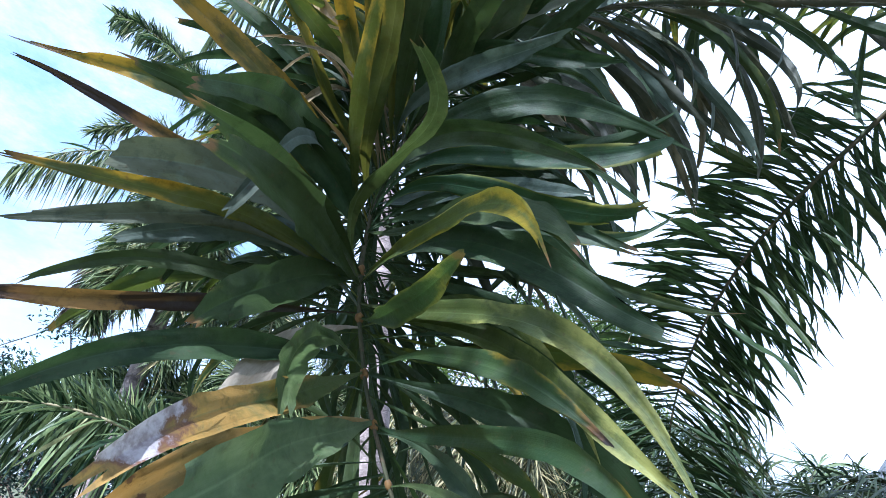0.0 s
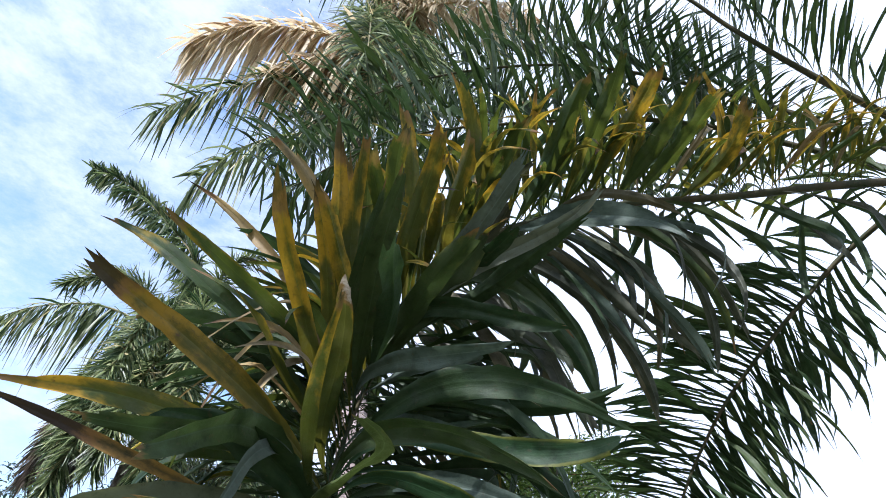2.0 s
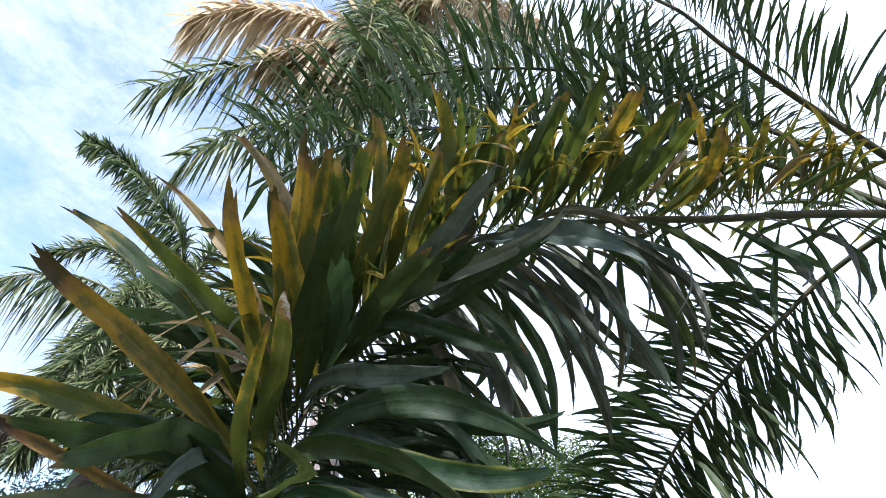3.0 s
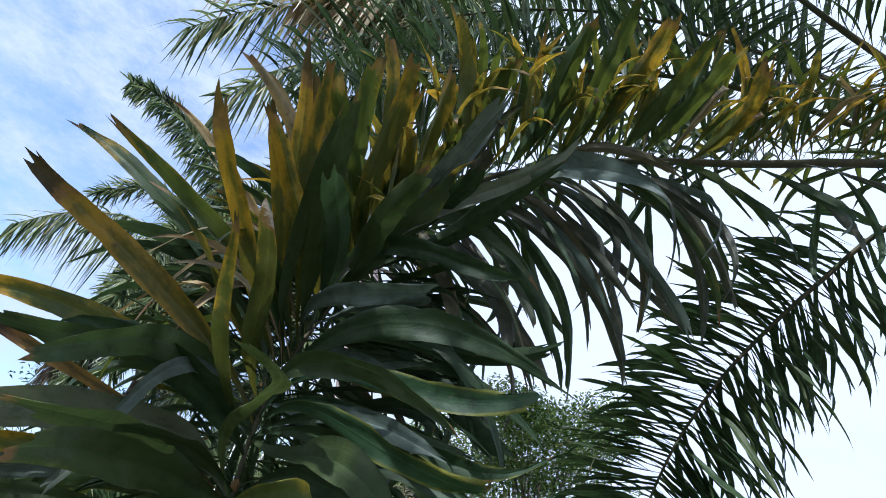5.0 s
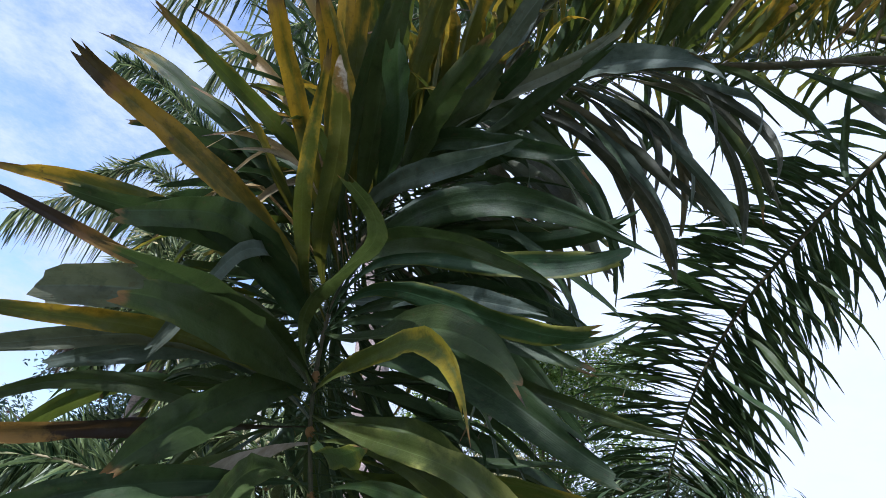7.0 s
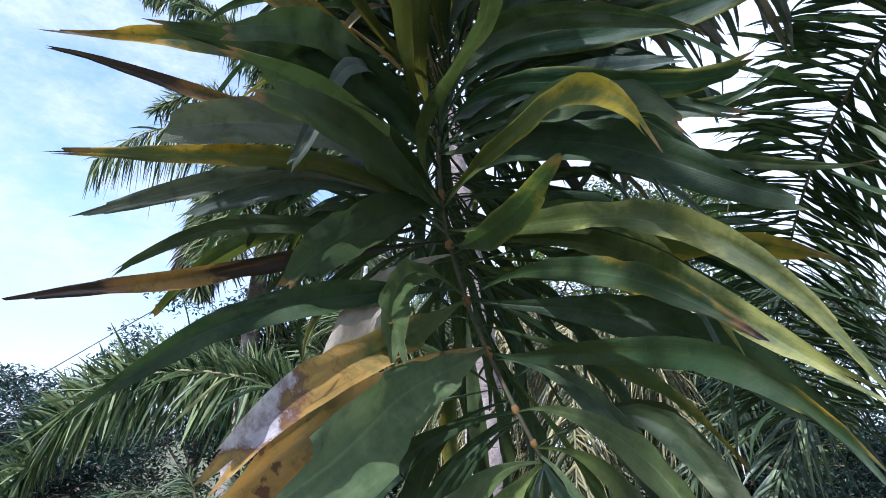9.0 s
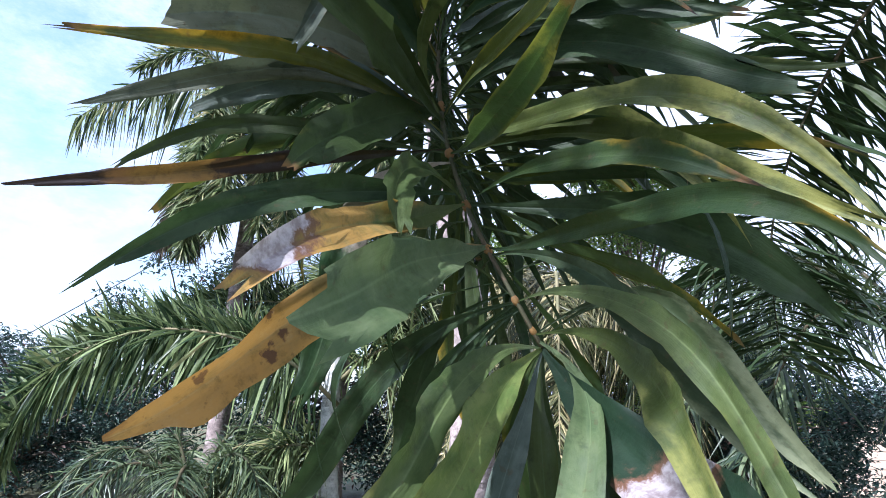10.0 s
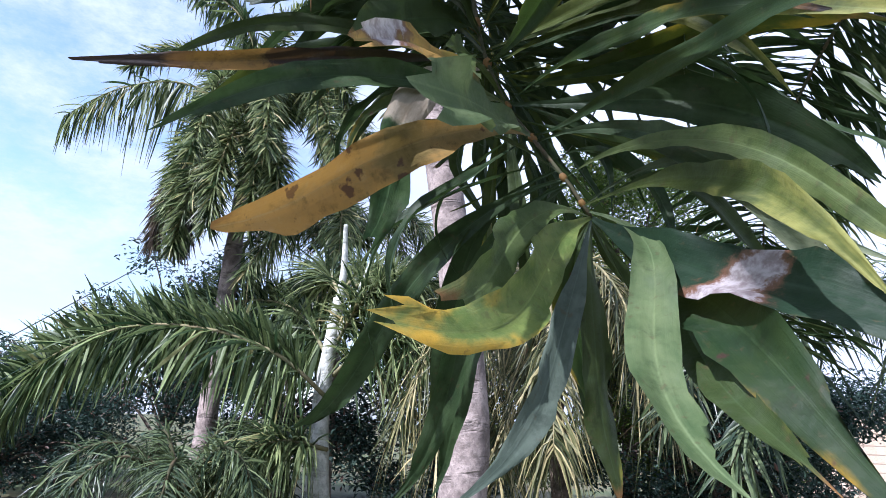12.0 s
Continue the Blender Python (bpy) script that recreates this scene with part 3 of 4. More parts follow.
# single leaflets of the frond
TONE = {'green': leaf_green, 'yellowing': leaf_yellowing, 'yellow': leaf_yellow, 'orange': leaf_orange, 'grey': leaf_grey_sheen, 'bleached': leaf_bleached, 'burnt': leaf_burnt, 'lime': leaf_lime, 'tan': leaf_tan, 'bleachtip': leaf_bleachtip, 'half': leaf_half, 'light': leaf_lit, 'drab': leaf_drab, 'pale': leaf_pale_sheen, 'blacktip': leaf_blacktip, 'dusk': leaf_dusk, 'yellowtip': leaf_yellowtip, 'greenrim': leaf_greenrim, 'yellowrim': leaf_yellowrim, 'yellowhalf': leaf_yellowhalf, 'halflit': leaf_halflit, 'brightlit': leaf_brightlit, 'tanbase': leaf_tanbase}


def leaflet(s, az, el, length, width, sway, roll, tone):
    p, t = on_rachis(s)
    a, e = radians(az), radians(el)
    way = Vector((math.sin(a) * math.cos(e), math.cos(a) * math.cos(e), math.sin(e)))
    seed = int(s * 1000 + az)
    r = random.Random(seed)
    return leaf_on(near_frond, p, way, length, width, TONE[tone], r.uniform(-0.03, 0.07), sway, r.uniform(-0.35, 0.35), roll + r.uniform(-30, 30), 0.0, r.uniform(0.5, 0.95), r.uniform(0.35, 0.8), seed)


leaflet(1.06, 203, 56, 0.64, 0.059, -0.01, 33, "yellow")
leaflet(1.12, 192, 50, 0.60, 0.059, -0.01, 24, "yellowing")
leaflet(1.22, 170, 37, 0.66, 0.059, -0.03, 3, "yellow")
leaflet(1.26, 182, 39, 0.62, 0.061, -0.06, 14, "yellowing")
leaflet(1.06, 127, 8, 0.36, 0.039, -0.06, -46, "grey")
leaflet(1.28, 144, 34, 0.63, 0.064, -0.03, -22, "grey")
leaflet(1.22, 127, 2, 0.36, 0.038, -0.27, -44, "green")
leaflet(1.09, 192, 19, 0.60, 0.046, 0.02, 26, "yellow")
leaflet(1.28, 188, 20, 0.60, 0.048, -0.00, 18, "yellowing")
leaflet(1.48, 177, 18, 0.54, 0.052, -0.03, 4, "yellow")
leaflet(1.34, 190, 56, 0.67, 0.055, 0.01, 14, "yellow")
leaflet(1.56, 173, 22, 0.54, 0.054, 0.01, -3, "yellow")
leaflet(1.64, 184, 58, 0.69, 0.059, 0.13, 4, "yellow")
leaflet(1.83, 164, 20, 0.54, 0.064, -0.04, -13, "yellowing")
leaflet(2.10, 162, 30, 0.61, 0.073, 0.03, -17, "yellowing")
leaflet(2.32, 167, 30, 0.66, 0.073, 0.05, -16, "yellowing")
leaflet(2.44, 161, 26, 0.64, 0.071, 0.03, -22, "yellow")
leaflet(2.64, 157, 25, 0.61, 0.075, 0.01, -26, "yellowing")
leaflet(2.75, 153, 23, 0.56, 0.072, 0.03, -31, "yellowing")
leaflet(3.00, 170, 5, 0.54, 0.074, 0.08, -27, "yellow")
leaflet(1.95, 167, -7, 0.50, 0.038, -0.10, -16, "drab")
leaflet(1.18, 227, 44, 0.70, 0.050, 0.06, 46, "tan")
leaflet(2.25, 110, -5, 0.53, 0.043, -0.19, -47, "drab")
leaflet(1.72, 152, 10, 0.33, 0.046, 0.07, -32, "drab")
leaflet(1.64, 102, -43, 0.72, 0.050, -0.19, -61, "green")
leaflet(1.82, 84, -36, 0.84, 0.048, -0.18, -49, "drab")
leaflet(2.01, 84, -38, 0.67, 0.041, -0.16, -46, "drab")
leaflet(2.19, 89, -39, 0.84, 0.042, -0.11, -44, "grey")
leaflet(2.44, 81, -38, 0.80, 0.043, -0.19, -41, "green")
leaflet(2.64, 83, -44, 0.75, 0.041, -0.13, -40, "drab")
leaflet(2.84, 110, -42, 0.59, 0.039, -0.11, -49, "green")
leaflet(1.51, 122, -41, 0.71, 0.053, -0.11, -77, "grey")
leaflet(1.36, 109, -46, 0.62, 0.056, -0.10, -74, "drab")
leaflet(1.24, 126, -17, 0.70, 0.051, 0.15, -64, "green")
leaflet(1.15, 112, -31, 0.66, 0.060, -0.02, -73, "green")
leaflet(1.94, 75, -39, 0.69, 0.045, -0.15, -47, "drab")
leaflet(2.13, 77, -27, 0.76, 0.043, -0.15, -46, "drab")
leaflet(2.32, 81, -42, 0.76, 0.042, -0.12, -44, "drab")
leaflet(2.55, 82, -36, 0.72, 0.042, -0.13, -40, "drab")
leaflet(1.29, 129, 22, 0.66, 0.059, 0.02, -36, "green")
leaflet(1.37, 149, 7, 0.52, 0.047, 0.01, -24, "green")
leaflet(1.06, 172, 8, 0.60, 0.068, 0.05, 6, "green")
leaflet(1.15, 159, 10, 0.60, 0.066, -0.01, -10, "green")
leaflet(1.63, 149, -49, 0.69, 0.044, -0.01, 61, "drab")
leaflet(1.71, 34, -1, 0.61, 0.057, -0.14, -32, "drab")
leaflet(1.82, 116, -52, 0.62, 0.042, -0.07, -87, "grey")
leaflet(1.91, 60, -42, 0.80, 0.045, -0.16, -36, "green")
leaflet(2.08, 77, -46, 0.85, 0.040, -0.05, -47, "drab")
leaflet(2.24, 60, -45, 0.75, 0.042, -0.16, -41, "drab")
leaflet(2.41, 65, -52, 0.70, 0.042, -0.17, -38, "drab")
leaflet(2.67, 64, -50, 0.75, 0.043, -0.15, -33, "drab")
leaflet(1.48, 24, 3, 0.59, 0.066, -0.08, -37, "green")
leaflet(1.34, 42, -12, 0.63, 0.069, 0.07, -51, "green")
leaflet(1.22, 43, -10, 0.62, 0.071, -0.03, -51, "green")
leaflet(1.12, 34, -2, 0.60, 0.073, -0.02, -53, "green")
leaflet(1.05, 63, -1, 0.60, 0.064, -0.02, -63, "green")
leaflet(1.55, 132, -43, 0.70, 0.046, 0.13, 87, "drab")
leaflet(1.74, 112, -53, 0.76, 0.044, -0.05, -80, "drab")


def blade(s, az, el, length, width, roll, sway, arch, sway_late, arch_late, blunt, tone):
    """A leaflet of the lower frond: metres from the tip, compass and height of its tip, size, roll, its bends early and late."""
    p, t = on_rachis(s)
    a, e = radians(az), radians(el)
    way = Vector((math.sin(a) * math.cos(e), math.cos(a) * math.cos(e), math.sin(e)))
    seed = int(s * 1000 + az * 7)
    r = random.Random(seed)
    me = leaflet_mesh("leaflet", length, width, arch, sway, r.uniform(-0.3, 0.3), r.uniform(0.25, 0.6), seed, blunt, 0.0, 0.09, sway_late, arch_late)
    me.materials.append(TONE[tone])
    ob = new("leaflet", me)
    ob.parent = near_frond
    ob.matrix_basis = aim(p, way, roll + r.uniform(-14, 14))
    return ob


def stalk_node(s, size):
    """A swollen orange-brown joint on the frond's stalk."""
    p, t = on_rachis(s)
    bm = bmesh.new()
    bmesh.ops.create_icosphere(bm, subdivisions=2, radius=size)
    for v in bm.verts:
        v.co *= 1 + 0.35 * noise.noise(v.co * 120 + Vector((s * 9, 0, 0)))
        v.co += t * v.co.dot(t) * 0.6
        v.co += p
    return part("stalk_joint", bm, stalk_joint, near_frond, "orange-brown joint")


for s_node, size_node in ((0.03, 0.0055), (0.085, 0.0065), (0.20, 0.0075), (0.33, 0.008), (0.46, 0.0085), (0.58, 0.009)):
    stalk_node(s_node, size_node)


# the leaflets that hang nearest, from the tip up
blade(0.207, 218.6, -28.8, 0.606, 0.076, -79, -0.042, 0.001, 0.057, -0.002, 0.45, "orange")
blade(0.207, 193.8, -20.4, 0.556, 0.082, -74, -0.012, 0.000, -0.002, 0.000, 0.90, "brightlit")
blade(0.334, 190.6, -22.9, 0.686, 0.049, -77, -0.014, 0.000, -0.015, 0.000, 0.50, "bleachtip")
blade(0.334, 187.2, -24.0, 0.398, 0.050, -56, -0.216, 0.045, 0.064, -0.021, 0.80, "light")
blade(0.438, 204.0, -50.7, 0.580, 0.072, -54, -0.109, -0.000, 0.086, -0.006, 0.40, "tanbase")
blade(0.357, 227.8, -22.3, 0.619, 0.050, -97, -0.082, -0.006, -0.014, -0.003, 0.25, "green")
blade(0.472, 242.9, -15.5, 0.696, 0.034, -110, -0.008, -0.002, -0.007, -0.002, 0.60, "burnt")
blade(0.553, 204.7, -32.5, 0.463, 0.082, -77, -0.078, 0.002, 0.013, -0.001, 0.35, "green")
blade(0.081, 310.1, -29.9, 0.773, 0.062, -121, -0.054, 0.006, 0.082, -0.010, 0.30, "green")
blade(0.000, 205.7, -25.7, 0.558, 0.065, -69, 0.057, -0.014, 0.089, 0.032, 0.70, "lime")
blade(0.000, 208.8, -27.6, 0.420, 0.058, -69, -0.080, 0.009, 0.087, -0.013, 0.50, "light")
blade(0.012, 175.4, -38.9, 0.580, 0.059, 31, 0.042, 0.000, -0.128, 0.003, 0.40, "brightlit")
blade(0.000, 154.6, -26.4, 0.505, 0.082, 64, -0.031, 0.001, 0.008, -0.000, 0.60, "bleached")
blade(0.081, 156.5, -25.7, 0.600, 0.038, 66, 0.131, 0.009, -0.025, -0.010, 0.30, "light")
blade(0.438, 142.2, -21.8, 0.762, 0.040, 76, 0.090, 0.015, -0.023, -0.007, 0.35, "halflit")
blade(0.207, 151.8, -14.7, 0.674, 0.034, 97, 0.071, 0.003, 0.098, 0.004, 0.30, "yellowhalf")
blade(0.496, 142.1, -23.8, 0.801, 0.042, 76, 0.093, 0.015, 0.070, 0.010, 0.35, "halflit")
blade(0.461, 135.8, -18.8, 0.600, 0.033, 103, 0.078, -0.013, 0.035, 0.005, 0.30, "green")
blade(0.023, 115.6, -27.0, 0.398, 0.047, 85, 0.257, 0.018, -0.184, -0.017, 0.30, "pale")
blade(0.012, 66.9, -17.5, 0.387, 0.037, 108, 0.292, -0.006, -0.154, 0.009, 0.30, "green")
blade(0.461, 164.0, -11.3, 0.671, 0.043, 144, -0.023, 0.002, 0.027, -0.003, 0.50, "greenrim")
blade(0.000, 6.8, -36.0, 0.580, 0.048, 178, -0.013, 0.002, 0.024, -0.003, 0.30, "green")
blade(0.000, 5.4, -68.8, 0.284, 0.039, 180, -0.149, 0.027, 0.063, -0.012, 0.30, "yellowing")
blade(0.000, 214.5, -52.6, 0.480, 0.043, -41, 0.065, -0.009, 0.035, -0.007, 0.30, "grey")
blade(0.000, 30.6, -79.5, 0.410, 0.057, 158, 0.036, -0.009, -0.031, 0.007, 0.30, "green")
blade(0.000, 18.2, -72.2, 0.358, 0.039, 170, -0.100, 0.024, 0.079, -0.019, 0.25, "yellowing")
blade(0.069, 299.8, -57.6, 0.580, 0.049, -121, -0.071, 0.009, 0.153, -0.019, 0.20, "green")
blade(0.069, 315.9, -56.5, 0.580, 0.046, -135, -0.060, 0.008, 0.086, -0.012, 0.20, "green")
blade(0.104, 326.6, -44.7, 0.580, 0.052, -141, -0.113, 0.014, 0.114, -0.017, 0.20, "green")
blade(0.081, 332.8, -43.6, 0.580, 0.052, -146, -0.088, 0.012, 0.054, -0.008, 0.20, "green")
# this blade's shade is put into its darker green; the yellow is its own
blade(0.000, 164.8, -35.2, 0.580, 0.078, 56, 0.014, -0.067, -0.014, 0.096, 0.20, "yellowhalf")
blade(0.000, 169.8, -36.3, 0.580, 0.044, 46, 0.005, -0.107, -0.026, 0.112, 0.20, "green")
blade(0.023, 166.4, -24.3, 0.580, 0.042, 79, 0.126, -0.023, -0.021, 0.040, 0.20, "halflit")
blade(0.184, 144.2, -30.9, 0.580, 0.046, 90, 0.091, -0.009, -0.053, -0.002, 0.20, "pale")
blade(0.334, 112.4, -23.4, 0.608, 0.082, 110, 0.115, -0.027, 0.063, -0.020, 0.30, "green")
blade(0.449, 116.8, -9.4, 0.641, 0.057, 121, -0.011, 0.003, 0.122, -0.035, 0.30, "yellowing")
blade(0.645, 238.4, 9.9, 0.707, 0.054, -112, -0.122, 0.008, 0.057, -0.003, 0.20, "yellow")
blade(0.542, 245.3, 15.0, 0.753, 0.030, -107, -0.061, 0.008, -0.004, 0.001, 0.20, "dusk")
blade(0.542, 224.2, -0.5, 0.522, 0.075, -107, -0.164, -0.020, 0.052, 0.059, 0.90, "grey")
blade(0.507, 225.1, -4.2, 0.651, 0.035, -103, -0.092, 0.007, 0.024, 0.010, 0.30, "yellow")
blade(0.484, 239.9, -5.9, 0.614, 0.041, -102, -0.159, 0.017, 0.046, 0.007, 0.50, "grey")
blade(0.484, 240.6, -3.2, 0.453, 0.062, -102, -0.196, -0.027, 0.025, 0.052, 0.60, "grey")
blade(0.461, 247.9, -10.1, 0.575, 0.035, -100, -0.092, 0.006, -0.051, 0.025, 0.35, "green")
blade(0.738, 196.7, -28.6, 0.550, 0.034, -83, -0.253, 0.025, 0.030, 0.120, 0.80, "grey")
blade(0.645, 216.7, 12.2, 0.450, 0.076, -121, -0.131, 0.010, -0.032, 0.002, 0.40, "green")
blade(0.542, 193.7, -6.3, 0.580, 0.080, -110, -0.056, -0.008, -0.036, 0.028, 0.40, "green")
blade(0.565, 197.9, -2.0, 0.580, 0.055, -116, -0.059, -0.035, 0.010, 0.069, 0.40, "green")
blade(0.542, 169.8, 14.7, 0.584, 0.036, -174, -0.041, -0.130, -0.168, 0.157, 0.80, "light")
blade(0.703, 175.6, 10.9, 0.703, 0.030, -165, 0.050, -0.005, -0.044, 0.002, 0.30, "yellowhalf")
blade(0.761, 176.0, 20.2, 0.603, 0.044, -168, 0.032, -0.004, -0.043, 0.005, 0.60, "yellowtip")
blade(0.715, 232.2, 26.2, 0.714, 0.056, -118, -0.048, 0.012, 0.056, -0.014, 0.75, "blacktip")
blade(0.818, 255.3, 34.9, 0.866, 0.046, -109, -0.089, 0.022, 0.024, -0.014, 0.40, "yellowing")
blade(0.876, 221.0, 25.2, 0.688, 0.042, -129, -0.100, -0.041, 0.043, 0.079, 0.35, "yellowing")
blade(0.922, 257.2, 46.1, 0.843, 0.035, -108, -0.111, 0.047, -0.010, -0.046, 0.40, "tan")
blade(0.864, 194.2, 30.3, 0.683, 0.043, -143, 0.034, -0.015, 0.008, 0.006, 0.60, "yellow")
blade(0.933, 195.6, 55.2, 0.758, 0.046, -158, 0.036, -0.005, -0.007, 0.000, 0.60, "yellow")
blade(0.957, 186.0, 47.5, 0.707, 0.045, -167, 0.020, -0.010, -0.007, 0.015, 0.60, "yellow")
blade(0.910, 175.6, 43.3, 0.634, 0.039, -173, 0.068, -0.021, -0.044, 0.029, 0.30, "green")
blade(0.910, 194.9, 43.7, 0.620, 0.037, -154, 0.029, -0.004, -0.034, 0.004, 0.50, "yellow")
blade(0.991, 172.4, 31.2, 0.662, 0.061, -177, 0.028, -0.002, -0.018, 0.001, 0.40, "green")
blade(0.691, 214.4, -1.0, 0.580, 0.063, -106, -0.109, -0.036, 0.021, 0.099, 0.40, "green")
blade(0.703, 201.6, -6.4, 0.580, 0.070, -112, -0.136, -0.071, -0.015, 0.129, 0.50, "green")
blade(0.968, 148.6, -1.7, 0.607, 0.051, 134, 0.119, 0.010, -0.095, -0.014, 0.50, "grey")
blade(0.841, 124.9, 0.9, 0.495, 0.039, 115, 0.106, 0.013, -0.144, -0.019, 0.20, "grey")
blade(1.026, 120.4, 59.7, 0.865, 0.059, 135, 0.031, -0.001, -0.054, 0.002, 0.30, "grey")
blade(1.072, 134.8, 43.8, 0.532, 0.082, 146, 0.044, -0.001, -0.043, 0.001, 0.40, "green")
blade(1.164, 126.1, 0.0, 0.580, 0.060, 124, 0.207, 0.006, -0.142, -0.009, 0.30, "green")
blade(1.026, 118.0, 42.7, 0.855, 0.053, 132, 0.074, -0.001, -0.119, 0.001, 0.40, "grey")
blade(1.279, 98.9, 10.6, 0.503, 0.082, 120, 0.376, 0.021, 0.021, -0.005, 0.50, "green")
blade(2.074, 140.8, -27.7, 0.783, 0.082, 117, 0.071, -0.015, 0.063, 0.017, 0.30, "grey")
blade(0.738, 121.4, 7.1, 0.654, 0.057, 124, 0.095, -0.002, -0.175, 0.003, 0.70, "greenrim")
blade(0.680, 127.9, -4.8, 0.615, 0.051, 115, 0.116, 0.005, -0.165, -0.010, 0.70, "greenrim")
blade(0.542, 153.3, -12.6, 0.674, 0.041, 102, 0.126, -0.018, 0.098, -0.075, 0.60, "yellowrim")
blade(0.542, 124.9, -10.1, 0.614, 0.082, 101, 0.154, 0.021, -0.098, -0.017, 0.50, "green")
blade(0.576, 110.1, -3.6, 0.718, 0.031, 107, 0.065, 0.005, -0.102, -0.008, 0.20, "green")
blade(0.738, 131.4, -3.9, 0.580, 0.052, 121, 0.228, 0.004, -0.029, -0.093, 0.30, "green")
blade(0.691, 109.2, -15.6, 0.580, 0.059, 104, 0.214, 0.009, -0.066, -0.006, 0.30, "green")
blade(0.738, 113.8, 12.2, 0.679, 0.074, 123, 0.250, -0.006, -0.054, -0.004, 0.30, "green")
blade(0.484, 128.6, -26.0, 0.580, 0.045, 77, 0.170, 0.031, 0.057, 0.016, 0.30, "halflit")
blade(0.334, 144.0, -13.5, 0.580, 0.041, 77, 0.109, 0.009, -0.031, 0.017, 0.30, "yellowing")
blade(0.784, 130.5, -10.6, 0.580, 0.049, 102, 0.030, 0.005, 0.024, 0.004, 0.30, "grey")
blade(0.691, 140.7, -17.2, 0.627, 0.069, 84, 0.073, 0.015, 0.097, 0.027, 0.50, "green")
blade(0.761, 105.2, 0.0, 0.634, 0.046, 106, 0.010, 0.002, -0.167, -0.033, 0.30, "greenrim")
blade(0.691, 118.4, -7.8, 0.580, 0.054, 100, 0.078, 0.018, -0.035, -0.007, 0.40, "green")


rng = random.Random(11)


def spray(s, az, el, tone, size, slack=16):
    p, t = on_rachis(s)
    a, e = radians(az + rng.uniform(-slack, slack)), radians(el + rng.uniform(-slack, slack))
    way = Vector((math.sin(a) * math.cos(e), math.cos(a) * math.cos(e), math.sin(e)))
    from_stock(rng, tone, near_frond, p, way, size * rng.uniform(0.85, 1.1), rng.uniform(-50, 50))


# the denser growth behind, from the tip up
s = 0.05
while s < 1.3:
    for az, el in ((300, -15), (340, 0), (0, -45), (25, -5), (40, -50), (60, -15), (75, -50), (95, -8), (265, -10)):
        if rng.random() < (0.9 if s > 0.42 else 0.3):
            spray(s, az, el - 22 * (1 - s / 1.3), "green" if rng.random() < 0.85 else "yellowing", 0.78)
    s += 0.075
# worn, half-dry leaflets on the side towards the garden path
s3 = 0.80
while s3 < 1.25:
    pick = rng.random()
    spray(s3, rng.uniform(205, 262), rng.uniform(-25, 35), "tan" if pick < 0.12 else "drab" if pick < 0.3 else "yellowing" if pick < 0.65 else "green", rng.uniform(0.75, 1.05), 5)
    spray(s3, rng.uniform(190, 255), rng.uniform(20, 60), "yellow" if pick < 0.4 else "yellowing" if pick < 0.8 else "tan", rng.uniform(0.7, 0.95), 5)
    s3 += 0.034
# long dark blades that overlap behind the single ones
s4 = 0.35
while s4 < 1.35:
    spray(s4, rng.uniform(78, 122), rng.uniform(-16, 12), "green", rng.uniform(0.85, 1.12), 4)
    if s4 > 0.45:
        spray(s4, rng.uniform(238, 285), rng.uniform(-22, 22), "green" if rng.random() < 0.75 else "yellowing", rng.uniform(0.7, 1.0), 4)
    if s4 < 0.62 and rng.random() < 0.35:
        spray(s4, rng.uniform(70, 110), rng.uniform(-40, -14), "green", rng.uniform(0.8, 1.05), 4)
    s4 += 0.028
# dark blades that stand up behind the yellowed ones
s5 = 0.75
while s5 < 1.5:
    spray(s5, rng.uniform(235, 325), rng.uniform(8, 62), "green", rng.uniform(0.75, 1.0), 5)
    s5 += 0.034
# short inner leaflets close round the stalk
s2 = 0.03
while s2 < 1.5:
    for _ in range(5 if s2 > 0.45 else 1):
        spray(s2, rng.uniform(-110, 110), rng.uniform(-50, 30), "green", rng.uniform(0.3, 0.55), 5)
    s2 += 0.05
# the upper stretch: upright yellowing leaflets above, long green ones hanging below
while s < near_len - 0.9:
    for az, el, tone in ((230, 50, "yellowing"), (190, 65, "yellow" if rng.random() < 0.4 else "yellowing"), (330, 60, "yellowing"), (20, 35, "yellowing"), (95, -45, "green"), (60, -55, "green"), (120, -50, "green" if rng.random() < 0.4 else "drab"), (30, -30, "green"), (340, 20, "green"), (300, 40, "yellowing")):
        if rng.random() < (0.5 if el > 0 else 0.25):
            spray(s, az, el, tone, 1.15 if el < 0 else 1.0)
    s += 0.095


# long blades that hang below the stalk against the sky
s = 0.95
while s < 2.7:
    # drab and grey ones bring the glints by their colour
    tone_of = rng.random()
    spray(s, rng.uniform(80, 118), rng.uniform(-58, -34), "drab" if tone_of < 0.45 else "grey" if tone_of < 0.6 else "green", rng.uniform(1.0, 1.35), 4)
    s += 0.066 if s < 1.75 else 0.085


# the dense fringe of short yellowed blades along the top, with a few dry ones
s = 1.25
while s < 4.2:
    roll_of = rng.random()
    spray(s, rng.uniform(140, 215), rng.uniform(8, 62), "yellow" if roll_of < 0.5 else "yellowing" if roll_of < 0.9 else "tan", rng.uniform(0.7, 1.0), 6)
    s += 0.030


# dark green blades close behind the fringe
s = 1.15
while s < 3.4:
    spray(s, rng.uniform(-40, 50), rng.uniform(5, 60), "green", rng.uniform(0.8, 1.15), 6)
    s += 0.036


# a second frond of the same palm, further off against the bright sky
def second_frond(ctrl, n, size, seed, tones, bare=0.2, label="", face=(0, 0, 1), fan=45, stalk=stalk_green, crowd=1.0):
    rng = random.Random(seed)
    pts, tan, total = curve_points(local(near_palm, ctrl), 120)
    bm = bmesh.new()
